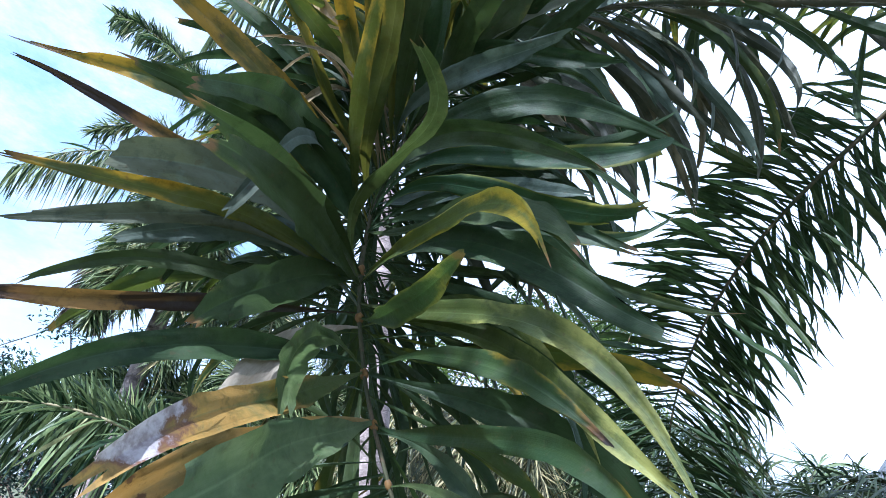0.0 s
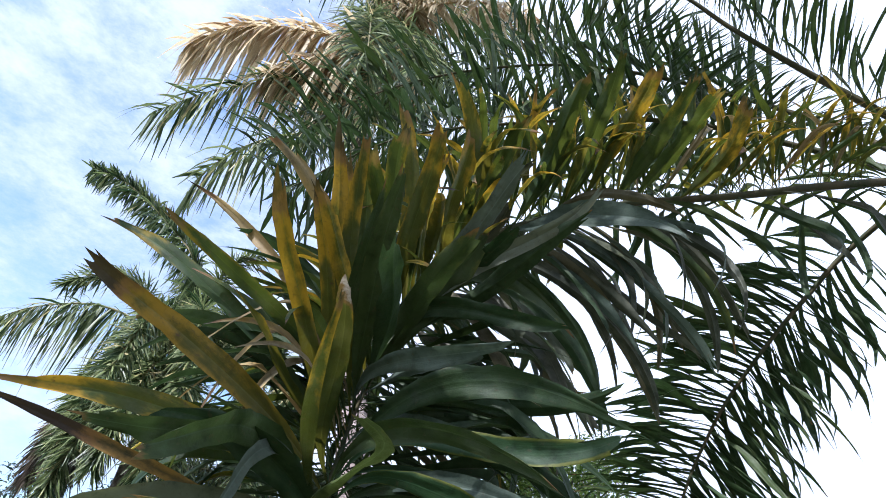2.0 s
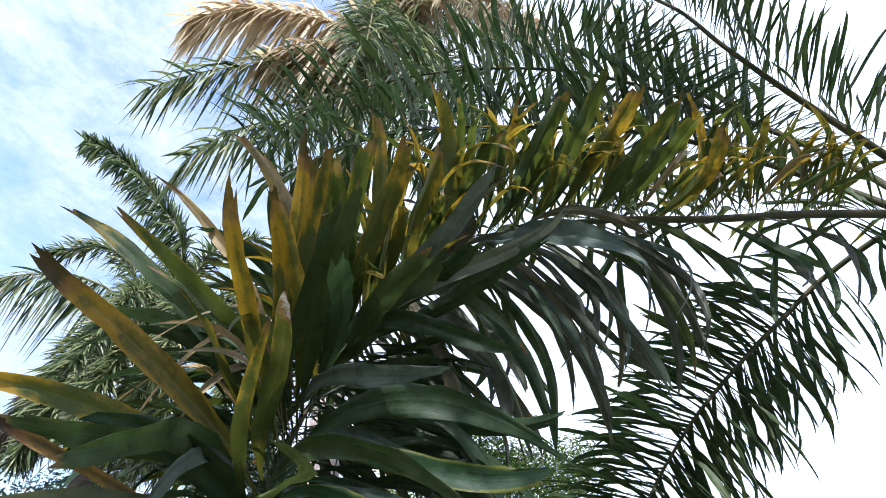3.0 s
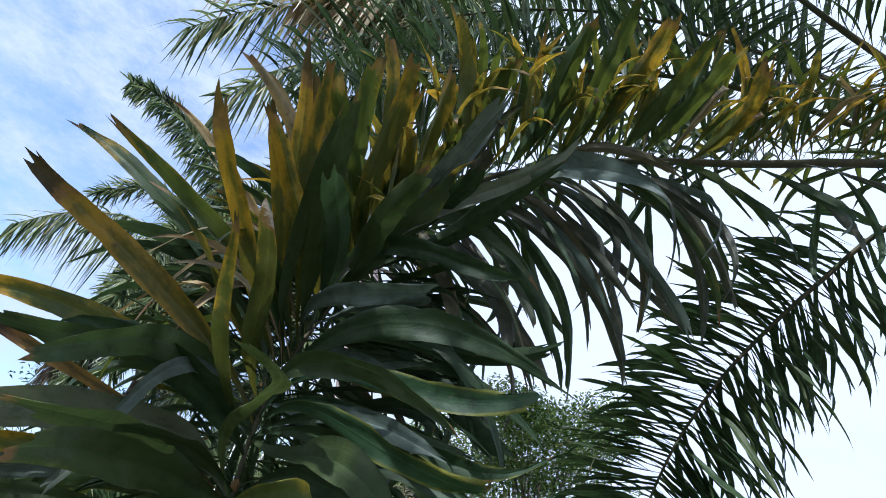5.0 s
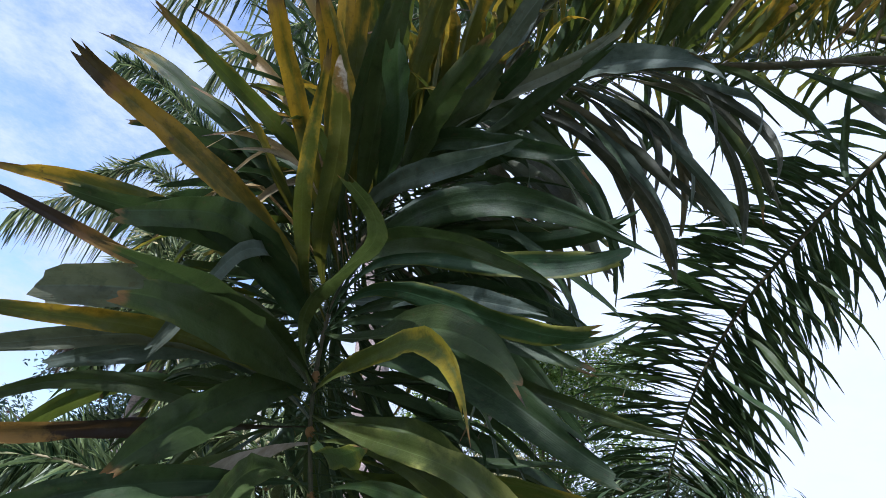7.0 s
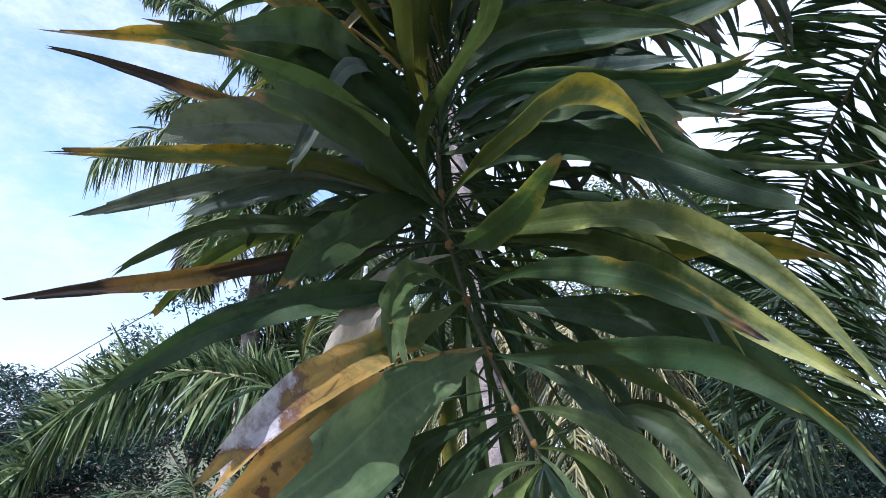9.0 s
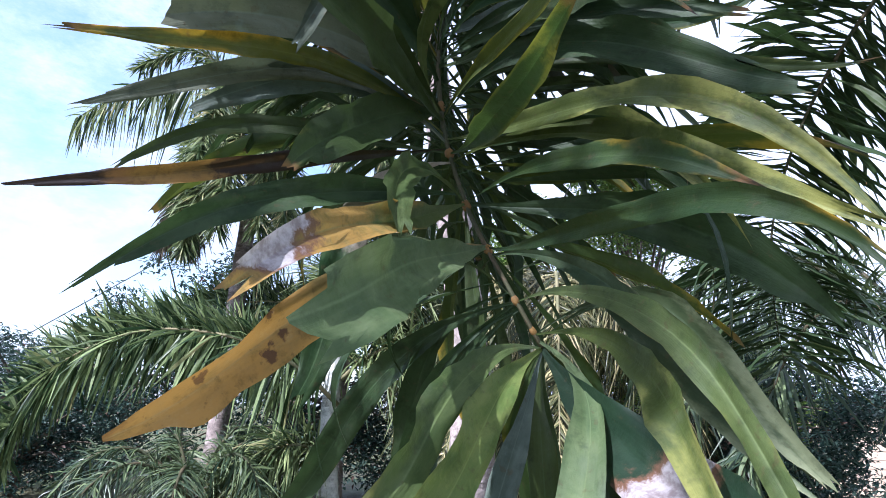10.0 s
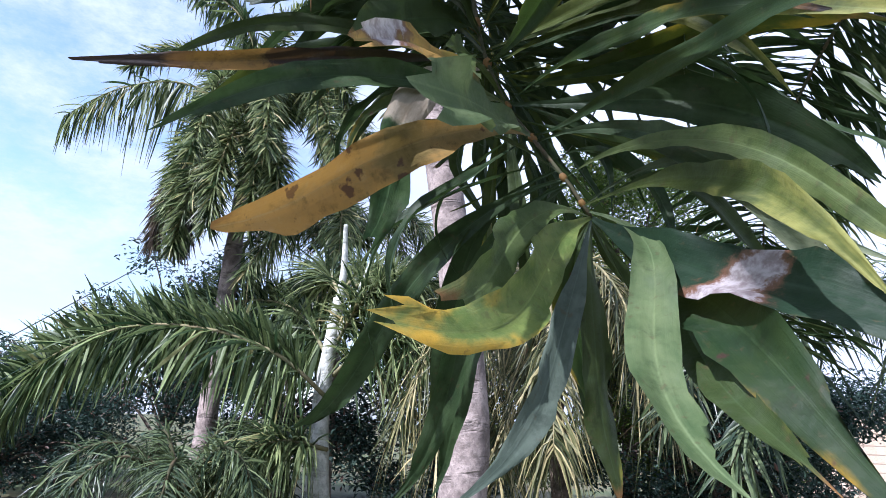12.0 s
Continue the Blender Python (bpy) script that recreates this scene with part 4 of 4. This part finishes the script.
    tube(bm, pts, tan, [0.005 + 0.030 * (1 - i / 120) ** 1.2 for i in range(121)], 8, 0.8)
    fr = part("frond", bm, stalk, near_palm, label)
    for i in range(n):
        v = bare + (1 - bare) * (i / n) ** crowd
        f = v * 120
        k = min(119, int(f))
        p, t = pts[k].lerp(pts[k + 1], f - k), tan[k]
        side = t.cross(Vector(face)).normalized()
        up = side.cross(t).normalized()
        for sgn in (-1, 1):
            for lift in (rng.uniform(-fan, 0), rng.uniform(0, fan)):
                a = radians(lift)
                way = side * sgn * math.cos(a) + up * math.sin(a) + t * rng.uniform(0.15, 0.65)
                sz = size * (0.85 + 0.22 * math.sin(math.pi * v)) * rng.uniform(0.66, 1.1)
                from_stock(rng, rng.choice(tones), fr, p, way, sz, rng.uniform(-30, 30))
    return fr


second_frond([(3.38, 2.42, 4.92), (3.36, 2.9, 5.35), (3.08, 3.4, 5.18), (2.8, 3.6, 4.85), (2.48, 3.7, 4.45), (2.2, 3.85, 4.05), (2.02, 3.95, 3.72), (1.88, 4.0, 3.42), (1.77, 4.1, 3.05), (1.71, 4.15, 2.7), (1.72, 4.2, 2.3), (1.75, 4.2, 1.95)], 110, 1.33, 21, ("broad", "broad", "broad", "thin"), 0.24, "drooping dark green frond against the bright sky", (0.1, 1, 0.25), 42, stalk_green, 0.72)
second_frond([(3.38, 2.35, 4.95), (2.77, 2.2, 5.21), (2.21, 2.2, 5.67), (1.80, 2.2, 6.05), (1.43, 2.2, 6.42), (0.9, 2.4, 6.9), (0.3, 2.7, 7.0)], 76, 1.15, 22, ("thin", "thin", "thin_grey"), 0.16, "high arching green frond")
second_frond([(3.38, 2.45, 4.92), (2.8, 2.85, 5.60), (1.7, 3.1, 6.05), (0.4, 3.2, 5.9), (-0.5, 3.2, 5.55), (-1.2, 3.2, 4.9)], 90, 1.3, 23, ("broad", "thin", "thin_grey"), 0.28, "dense green frond behind the yellowed one")
second_frond([(3.4, 2.5, 4.95), (3.2, 3.0, 6.0), (2.3, 3.4, 6.9), (1.1, 3.6, 7.3), (-0.1, 3.7, 7.1), (-1.1, 3.75, 6.5), (-1.7, 3.8, 5.7)], 90, 1.3, 26, ("broad", "thin", "thin_grey"), 0.28, "dense green frond behind the yellowed one")


# fronds added to the same crown, out of view overhead, to shade the long one
second_frond([(3.4, 2.3, 4.95), (3.2, 1.3, 6.0), (2.1, 0.3, 6.6), (0.6, -0.4, 6.5), (-0.8, -0.9, 6.0), (-1.9, -1.3, 5.2)], 64, 1.25, 24, ("green", "green", "yellowing"), 0.25, "added shading frond overhead, out of view")
second_frond([(3.4, 2.25, 4.95), (3.0, 1.1, 5.7), (1.8, 0.2, 6.0), (0.4, -0.35, 5.7), (-0.7, -0.65, 5.2), (-1.6, -0.95, 4.5)], 96, 1.2, 27, ("green", "green", "yellowing"), 0.25, "added shading frond overhead, out of view")
second_frond([(3.4, 2.25, 4.95), (2.9, 0.9, 5.9), (1.2, 0.4, 6.3), (-0.2, 0.1, 5.9), (-1.2, -0.2, 5.2), (-1.9, -0.5, 4.4)], 56, 1.2, 28, ("green", "green", "yellowing"), 0.3, "added shading frond overhead, out of view")


# ---- palms behind ----
def palm(at, crown, fronds, r0, r1, bark, label, mid=None, shoots=(), leaf=far_palm, seed=1, length=0.75, width=0.05, pairs=60, bushy=0.7, droop=0.5, stalk=stalk_pale):
    tree = tree_root("palm_tree", at, label)
    c = Vector(crown)
    m = Vector(mid) if mid else (Vector(at) + c) / 2
    stem(tree, local(tree, [at, m, c]), r0, r1, bark)
    for ctrl, thick in shoots:
        stem(tree, local(tree, [c + Vector(q) for q in ctrl]), thick, 0.5 * thick, bark, "shoot", 0.2, 12)
    for i, (az, reach, rise, drop, kind) in enumerate(fronds):
        if isinstance(reach, list):
            ctrl = local(tree, [c + Vector(q) for q in reach])
        else:
            ctrl = local(tree, arch(c, az, reach, rise, drop, bend=((i * 37) % 21) - 10))
        dead = kind in ("dead", "brown", "dry comb")
        if kind == "plume":
            # a bushy frond: half of the leaflets stand up, half hang straight down
            far_frond(tree, ctrl, 560, length * (0.98 if seed == 7 else 1.2), width * 1.45, far_plume, stalk, seed * 50 + i, 0.95, 0.30, forward=0.5, hang=0.33, stand=0.54, bare=0.10)
            continue
        if "comb" in kind:
            # flat fronds whose leaflets hang like the teeth of a comb
            far_frond(tree, ctrl, 210 if dead else 130, length * (0.9 if seed == 3 else 1.35), width * (2.0 if dead else 1.2), far_dead if dead else leaf, stalk_dead if dead else stalk, seed * 50 + i, 0.3, 1.3 if dead else 0.85, label="dry straw-coloured frond" if dead else "", forward=0.35, hang=0.55 if seed == 3 else 0.78)
            continue
        far_frond(tree, ctrl, pairs, length * (0.8 if dead else 1), width * (1.5 if dead else 1), (far_brown if kind == "brown" else far_dead) if dead else leaf, stalk_dead if dead else stalk, seed * 50 + i, bushy, 0.9 if dead else droop, label="dry straw-coloured frond" if dead else "")
    return tree


# tall palm with a ringed grey trunk, its crown high overhead
palm((-0.40, 6.0, 0), (-2.05, 6.5, 11.2), [
    (0, [(0, 0, -0.1), (0.5, -0.6, -0.6), (0.55, -1.1, -1.5), (-0.2, -1.1, -1.45), (-1.0, -1.1, -1.42), (-1.6, -1.1, -1.65), (-2.0, -1.1, -2.0)], 0, 0, "dry comb"),
    (0, [(0, 0, -0.2), (0.9, -0.8, -1.6), (0.35, -1.1, -2.0), (-0.25, -1.1, -2.15), (-0.75, -1.1, -2.5)], 0, 0, "dry comb"),
    (0, [(0, 0, -0.2), (0.3, -1.0, -2.1), (-0.12, -1.1, -2.45), (-0.78, -1.1, -2.66), (-1.38, -1.1, -2.96), (-1.97, -1.1, -3.48)], 0, 0, "comb"),
    (0, [(0, 0, -0.3), (0.1, -1.1, -3.3), (-0.37, -1.1, -3.66), (-0.69, -1.1, -3.92), (-0.94, -1.1, -4.3), (-1.06, -1.1, -4.72)], 0, 0, "comb"),
    (0, [(0, 0, 0), (0.1, -0.1, 1.2), (-0.28, -0.1, 1.87), (-1.19, -0.1, 2.07), (-2.03, -0.1, 1.98), (-2.38, -0.1, 1.7)], 0, 0, "comb"),
    (0, [(0, 0, 0), (0.8, -0.3, 0.7), (0.97, -0.4, 1.25), (0.53, -0.4, 1.43), (0.24, -0.4, 0.82)], 0, 0, "dry comb"),
    (350, 3.6, 1.3, 1.0, ""),
    (20, 3.6, 1.2, 1.0, ""), (60, 3.6, 1.0, 1.4, ""), (95, 3.6, 0.8, 1.6, ""), (120, 3.4, 0.4, 2.0, "dead"), (150, 3.2, 1.2, 1.2, ""),
    (165, 2.0, 0.0, 3.0, ""), (130, 2.2, 0.0, 2.8, ""), (100, 2.4, 0.0, 2.4, ""), (145, 1.6, 0.0, 3.4, ""), (75, 2.8, 1.9, 0.4, "")],
    0.20, 0.11, bark_grey, "very tall palm with a leaning ringed grey trunk, some dead fronds", mid=(-0.47, 6.0, 2.7), seed=3, length=0.75, width=0.040, pairs=150, bushy=0.6, droop=0.7)

# palm with a dry skirt
palm((-4.50, 9.5, 0), (-4.35, 9.5, 5.8), [
    (0, [(0, 0, 0), (0.1, -0.2, 0.9), (-0.2, -0.3, 2.1), (-0.95, -0.3, 2.85), (-1.85, -0.3, 3.55), (-2.45, -0.3, 3.85), (-2.92, -0.3, 3.98)], 0, 0, "plume"),
    (0, [(0, 0, 0), (-0.5, -0.4, 0.65), (-1.31, -0.5, 0.92), (-2.29, -0.5, 0.76), (-3.08, -0.5, 0.3)], 0, 0, "comb"),
    (0, [(0, 0, 0), (-0.8, -0.1, 1.4), (-1.6, -0.1, 1.8), (-2.3, -0.2, 1.4)], 0, 0, ""),
    (0, [(0, 0, 0), (0.2, -0.2, 1.3), (0.5, -0.3, 2.2), (1.1, -0.4, 2.4)], 0, 0, ""),
    (0, [(0, 0, 0), (0.5, -0.3, 0.8), (1.1, -0.4, 1.1), (1.8, -0.5, 0.7)], 0, 0, ""),
    (0, [(0, 0, 0), (-0.46, -0.5, 0.11), (-0.84, -0.5, -0.37), (-0.95, -0.5, -1.3)], 0, 0, ""),
    (0, [(0, 0, 0), (-0.3, -0.4, -0.2), (-0.5, -0.7, -1.0), (-0.6, -0.9, -2.1)], 0, 0, ""),
    (0, [(0, 0, 0), (0.4, -0.4, 0.0), (0.8, -0.7, -0.7), (1.0, -0.9, -1.8)], 0, 0, ""),
    (0, [(0, 0, 0), (-0.6, -0.2, -0.1), (-1.05, -0.3, -0.8), (-1.25, -0.3, -1.8)], 0, 0, "brown"),
    (0, [(0, 0, 0.1), (0.0, -0.5, 0.1), (-0.08, -0.8, -0.7), (-0.1, -0.9, -1.75)], 0, 0, ""),
    (0, [(0, 0, 0.1), (-0.35, -0.4, 0.15), (-0.7, -0.6, -0.5), (-0.85, -0.7, -1.5)], 0, 0, ""),
    (0, [(0, 0, 0.1), (0.3, -0.4, 0.1), (0.45, -0.7, -0.7), (0.5, -0.8, -1.7)], 0, 0, ""),
    (0, [(0, 0, 0), (-0.4, -0.3, -0.2), (-0.65, -0.4, -0.9), (-0.75, -0.4, -1.9)], 0, 0, "brown"),
    (320, 2.4, 2.4, 0.2, ""), (345, 2.4, 1.6, 1.0, ""), (20, 2.4, 1.6, 1.0, ""), (60, 2.4, 1.4, 1.2, ""), (90, 2.4, 1.2, 1.5, ""), (120, 2.4, 1.0, 1.6, ""), (150, 2.2, 1.2, 1.8, ""), (180, 2.2, 1.0, 1.8, "")],
    0.16, 0.125, bark_grey, "palm with pale grey trunk, bushy fronds, brown dry skirt", seed=5, length=0.50, width=0.036, pairs=300, bushy=1.4, droop=0.35)

# smaller palm with a smooth pale trunk
palm((-2.20, 8.0, 0), (-2.18, 8.0, 2.9), [
    (0, [(0.0, -0.05, -1.32), (-0.3, -0.4, -1.0), (-0.66, -0.5, -0.76), (-1.41, -0.5, -0.53), (-2.38, -0.5, -0.49), (-3.23, -0.5, -0.76), (-3.85, -0.5, -1.27), (-4.25, -0.5, -2.2)], 0, 0, "plume"),
    (0, [(0, 0, -0.9), (-0.9, 1.0, 0.0), (-2.0, 1.7, 0.25), (-3.3, 1.8, -0.05), (-4.6, 1.8, -0.9)], 0, 0, "plume"),
    (0, [(0.02, -0.05, -1.9), (-0.4, -0.5, -1.80), (-0.8, -0.7, -2.0), (-1.2, -0.8, -2.4)], 0, 0, ""),
    (0, [(0, 0, -0.6), (0.3, -0.1, -0.1), (0.6, -0.2, 0.15), (1.1, -0.3, 0.2)], 0, 0, ""),
    (0, [(0, 0, -1.0), (0.4, -0.2, -0.7), (1.0, -0.4, -0.6), (1.7, -0.6, -1.1)], 0, 0, ""),
    (325, 2.2, 0.7, 0.5, ""), (10, 2.2, 0.7, 0.5, ""), (60, 2.2, 0.6, 0.8, "")],
    0.15, 0.075, bark_pale, "slender palm with a smooth whitish trunk and arching fronds", mid=(-2.30, 8.0, 1.5), shoots=(([(0, 0, -0.1), (0.03, 0, 0.4), (0.02, -0.05, 1.0)], 0.055), ([(0.02, 0, -0.5), (0.2, -0.05, -0.1), (0.42, -0.1, 0.5)], 0.04)), seed=7, length=0.80, width=0.036, pairs=260, bushy=1.1, droop=0.45)

# palm between the two trunks, half hidden
palm((-2.9, 10.6, 0), (-2.9, 10.6, 4.0), [
    (300, 2.0, 1.0, 0.8, ""), (250, 2.0, 0.9, 1.0, ""), (210, 2.0, 0.8, 1.2, ""), (170, 2.0, 0.9, 1.0, ""), (120, 2.0, 1.0, 0.9, ""), (80, 2.0, 1.1, 0.8, ""), (30, 2.0, 1.2, 0.8, ""), (345, 1.8, 1.5, 0.3, "")],
    0.13, 0.10, bark_grey, "dark green palm half hidden between the trunks", seed=15, length=0.60, width=0.034, pairs=170, bushy=1.0, droop=0.5)

# low young palm
palm((-3.5, 7.0, 0), (-3.5, 7.0, 0.45), [
    (60, 1.3, 0.8, 0.6, ""), (110, 1.3, 0.7, 0.7, ""), (160, 1.6, 0.6, 0.8, ""), (210, 1.6, 0.6, 0.8, ""), (260, 1.6, 0.7, 0.7, ""), (310, 1.6, 0.8, 0.6, ""), (10, 1.6, 0.9, 0.5, "")],
    0.09, 0.07, bark_brown, "low young palm with fine fronds among the trunks", leaf=far_dark, stalk=stalk_green, seed=10, length=0.42, width=0.024, pairs=110, bushy=0.8, droop=0.5)

# palm with drooping yellowish fronds behind the grey trunk
palm((0.75, 8.2, 0), (0.5, 8.0, 3.0), [
    (250, 1.9, 0.5, 2.0, ""), (215, 1.8, 0.4, 2.2, ""), (180, 1.8, 0.5, 2.2, ""), (150, 1.9, 0.6, 1.8, ""), (110, 1.6, 0.5, 1.8, ""), (70, 1.7, 0.6, 1.6, ""), (30, 1.8, 0.7, 1.6, ""), (330, 1.9, 0.8, 1.4, ""), (285, 2.0, 0.7, 1.6, ""), (195, 1.4, 0.2, 2.3, "")],
    0.13, 0.10, bark_brown, "palm with hanging yellow-green fronds", leaf=far_olive, seed=11, length=0.75, width=0.026, pairs=140, bushy=0.6, droop=1.0)

# dark palm under the drooping frond, right
palm((4.0, 6.5, 0), (3.8, 6.4, 2.3), [
    (260, 2.6, 0.8, 1.4, ""), (285, 2.6, 1.2, 1.0, ""), (235, 2.6, 0.6, 1.6, ""), (310, 2.6, 1.3, 1.0, ""), (350, 2.4, 1.4, 1.0, ""), (40, 2.4, 1.2, 1.2, ""), (90, 2.4, 1.0, 1.4, ""), (180, 2.4, 0.8, 1.4, ""), (205, 2.4, 0.6, 1.6, "")],
    0.13, 0.09, bark_brown, "dark green feathery palm", leaf=far_dark, seed=13, length=0.6, width=0.036, pairs=120, bushy=0.8, droop=0.6, stalk=stalk_green)


# ---- broad-leaved trees and bushes ----
def leafy_tree(name, at, height, spread, leaves, leaf, mat, label, seed, category="tree", clumps=46, low=0.25):
    rng = random.Random(seed)
    tree = tree_root(name, at, label, category)
    bm = bmesh.new()
    ends = []
    trunk_top = Vector((0.1, 0, height * 0.45))
    pts, tan, _ = curve_points([(0, 0, 0), (0.05, 0.03, height * 0.2), trunk_top], 12)
    tube(bm, pts, tan, [0.05 * spread * (1.2 - 0.6 * i / 12) for i in range(13)], 9)
    for i in range(clumps):
        a = rng.uniform(0, 2 * math.pi)
        r = spread * math.sqrt(rng.random())
        z = height * (low + (1 - low) * rng.random() * math.sqrt(max(0.05, 1 - 0.75 * (r / spread) ** 2)))
        e = Vector((math.cos(a) * r, math.sin(a) * r, z))
        ends.append(e)
        b = pts[rng.randrange(4, 13)]
        pp, tt, _ = curve_points([b, b.lerp(e, 0.5) + Vector((0, 0, 0.1 * height)), e], 6)
        tube(bm, pp, tt, [0.014 * spread * (1.1 - 0.8 * j / 6) for j in range(7)], 5)
    part("trunk", bm, bark_brown, tree)
    verts, faces = [], []
    for i in range(leaves):
        e = ends[rng.randrange(len(ends))]
        g = Vector((rng.gauss(0, 1), rng.gauss(0, 1), rng.gauss(0, 1))).normalized()
        g = Vector((g.x, g.y, 0.75 * g.z)) * (0.27 * spread * rng.random() ** 0.5)
        c = e + g
        if c.z < 0.15:
            continue
        x = Vector((rng.uniform(-1, 1), rng.uniform(-1, 1), rng.uniform(-0.8, 0.4))).normalized()
        y = x.cross(Vector((rng.uniform(-1, 1), rng.uniform(-1, 1), 1.2))).normalized()
        sz = leaf * rng.uniform(0.6, 1.3)
        z = x.cross(y) * sz * 0.12
        k = len(verts)
        verts += [c, c + x * sz * 0.5 + y * sz * 0.22 - z, c + x * sz, c + x * sz * 0.5 - y * sz * 0.22 - z]
        faces += [(k, k + 1, k + 2), (k, k + 2, k + 3)]
    me = bpy.data.meshes.new("crown")
    me.from_pydata([tuple(v) for v in verts], [], faces)
    me.materials.append(mat)
    ob = new("crown", me)
    ob.parent = tree
    return tree


leafy_tree("tree", (-6.8, 12.5, 0), 5.0, 2.4, 15000, 0.11, bush_dark, "dark green broad-leaved tree behind the palms", 31)
leafy_tree("tree", (-10.2, 12.5, 0), 2.7, 2.4, 21000, 0.11, bush_dark, "lower dark green broad-leaved tree behind the palms", 32)
leafy_tree("bush", (-4.0, 11.5, 0), 3.8, 2.2, 12000, 0.11, bush_dark, "dense dark bush with reddish dry leaves", 33, "bush", low=0.05)
leafy_tree("bush", (-1.2, 11.5, 0), 3.8, 2.2, 11000, 0.11, bush_dark, "dense dark bush behind the grey trunk", 34, "bush", low=0.05)
leafy_tree("tree", (2.0, 11.0, 0), 6.9, 2.4, 82000, 0.085, bush_bright, "sunlit light green broad-leaved tree", 35, low=0.1, clumps=80)
leafy_tree("bush", (4.4, 12.0, 0), 3.3, 2.4, 24000, 0.11, bush_dark, "dark green bush beside the house", 36, "bush", low=0.05)
leafy_tree("bush", (-7.8, 9.6, 0), 2.6, 1.6, 18000, 0.09, bush_dark, "dense dark bush under the palms", 37, "bush", low=0.05)
leafy_tree("bush", (2.6, 8.6, 0), 2.8, 1.6, 21000, 0.09, bush_dark, "dense dark bush between the palms", 38, "bush", low=0.05)


# ---- house, garden wall and cable ----
def plaster_material(name, a, b, course=0.0):
    k = Nodes(name)
    co = k.n("ShaderNodeTexCoord").outputs["Object"]
    z = k.n("ShaderNodeSeparateXYZ", Vector=co).outputs[2]
    big, fine = k.noise(co, 1.2, 5.0), k.noise(co, 25.0, 4.0)
    col = k.mix(k.ramp(big, 0.35, 0.7), a, b)
    col = k.mix(k.ramp(fine, 0.5, 0.75, 0.0, 0.4), col, tuple(0.5 * c for c in a))
    h = fine
    if course:
        line = k.ramp(k.math("SINE", k.math("MULTIPLY", z, 6.283 / course)), 0.86, 0.97)
        col = k.mix(k.math("MULTIPLY", line, 0.6), col, tuple(0.3 * c for c in a))
        h = k.math("SUBTRACT", fine, line)
    return k.surface(col, 0.85, k.bump(h, 0.4, 0.02))


tan_block = plaster_material("tan_block", (0.52, 0.40, 0.30), (0.64, 0.50, 0.40), 0.2)
grey_plaster = plaster_material("grey_plaster", (0.30, 0.31, 0.34), (0.38, 0.39, 0.42))
grey_tile = plaster_material("grey_tile", (0.09, 0.10, 0.12), (0.15, 0.16, 0.18), 0.3)


def box(bm, lo, hi):
    lo, hi = Vector(lo), Vector(hi)
    r = bmesh.ops.create_cube(bm, size=1)
    bmesh.ops.scale(bm, vec=hi - lo, verts=r["verts"])
    bmesh.ops.translate(bm, vec=(lo + hi) / 2, verts=r["verts"])


def gable_house(at):
    house = tree_root("house", at, "grey house with a steep dark tiled gable roof", "house")
    w, d, eave, ridge = 5.6, 8.0, 5.0, 9.4
    bm = bmesh.new()
    ring = [(0, 0), (w, 0), (w, eave), (w / 2, ridge - 0.25), (0, eave)]
    front = [bm.verts.new((x, 0, z)) for x, z in ring]
    back = [bm.verts.new((x, d, z)) for x, z in ring]
    bm.faces.new(front)
    bm.faces.new(back[::-1])
    for i in range(5):
        bm.faces.new((front[i], back[i], back[(i + 1) % 5], front[(i + 1) % 5]))
    bmesh.ops.recalc_face_normals(bm, faces=bm.faces)
    part("wall", bm, grey_plaster, house, smooth=False)
    for sgn in (-1, 1):
        bm = bmesh.new()
        run, rise = w / 2 + 0.35, (ridge - eave) * (w / 2 + 0.35) / (w / 2)
        nx, nz = 0.2 * rise / math.hypot(run, rise), 0.2 * run / math.hypot(run, rise)
        prof = [(w / 2, ridge), (w / 2 + sgn * run, ridge - rise), (w / 2 + sgn * (run + nx), ridge - rise + nz), (w / 2, ridge + 0.32)]
        a = [bm.verts.new((x, -0.45, z)) for x, z in prof]
        b = [bm.verts.new((x, d + 0.45, z)) for x, z in prof]
        bm.faces.new(a)
        bm.faces.new(b[::-1])
        for i in range(4):
            bm.faces.new((a[i], b[i], b[(i + 1) % 4], a[(i + 1) % 4]))
        bmesh.ops.recalc_face_normals(bm, faces=bm.faces)
        part("roof", bm, grey_tile, house, smooth=False)
    for x in (1.2, 3.4):
        bm = bmesh.new()
        box(bm, (x, -0.06, 2.9), (x + 1.0, 0.02, 4.2))
        part("window", bm, grey_tile, house, smooth=False)
    return house


gable_house((11.75, 17.0, 0)).rotation_euler.z = radians(-36)

wall = tree_root("garden_wall", (5.2, 16.6, 0), "tan block garden wall behind the bushes", "wall")
bm = bmesh.new()
box(bm, (0, 0, 0), (4.7, 0.22, 2.1))
part("wall_body", bm, tan_block, wall, smooth=False)
bm = bmesh.new()
box(bm, (-0.05, -0.05, 2.1), (4.75, 0.27, 2.2))
part("coping", bm, grey_plaster, wall, smooth=False)

pole = tree_root("utility_pole", (-6.5, 14.0, 0), "plain grey utility pole with a stay cable", "pole")
stem(pole, [(0, 0, 0), (0, 0, 3.1), (0, 0, 6.15)], 0.11, 0.08, bark_brown, "shaft", 0.0, 12)
bm = bmesh.new()
pts, tan, _ = curve_points([(0, 0, 6.05), (-3.03, 0, 4.22), (-10.0, 0, 0.05)], 30)
tube(bm, pts, tan, [0.014] * 31, 5)
part("cable", bm, grey_tile, pole)
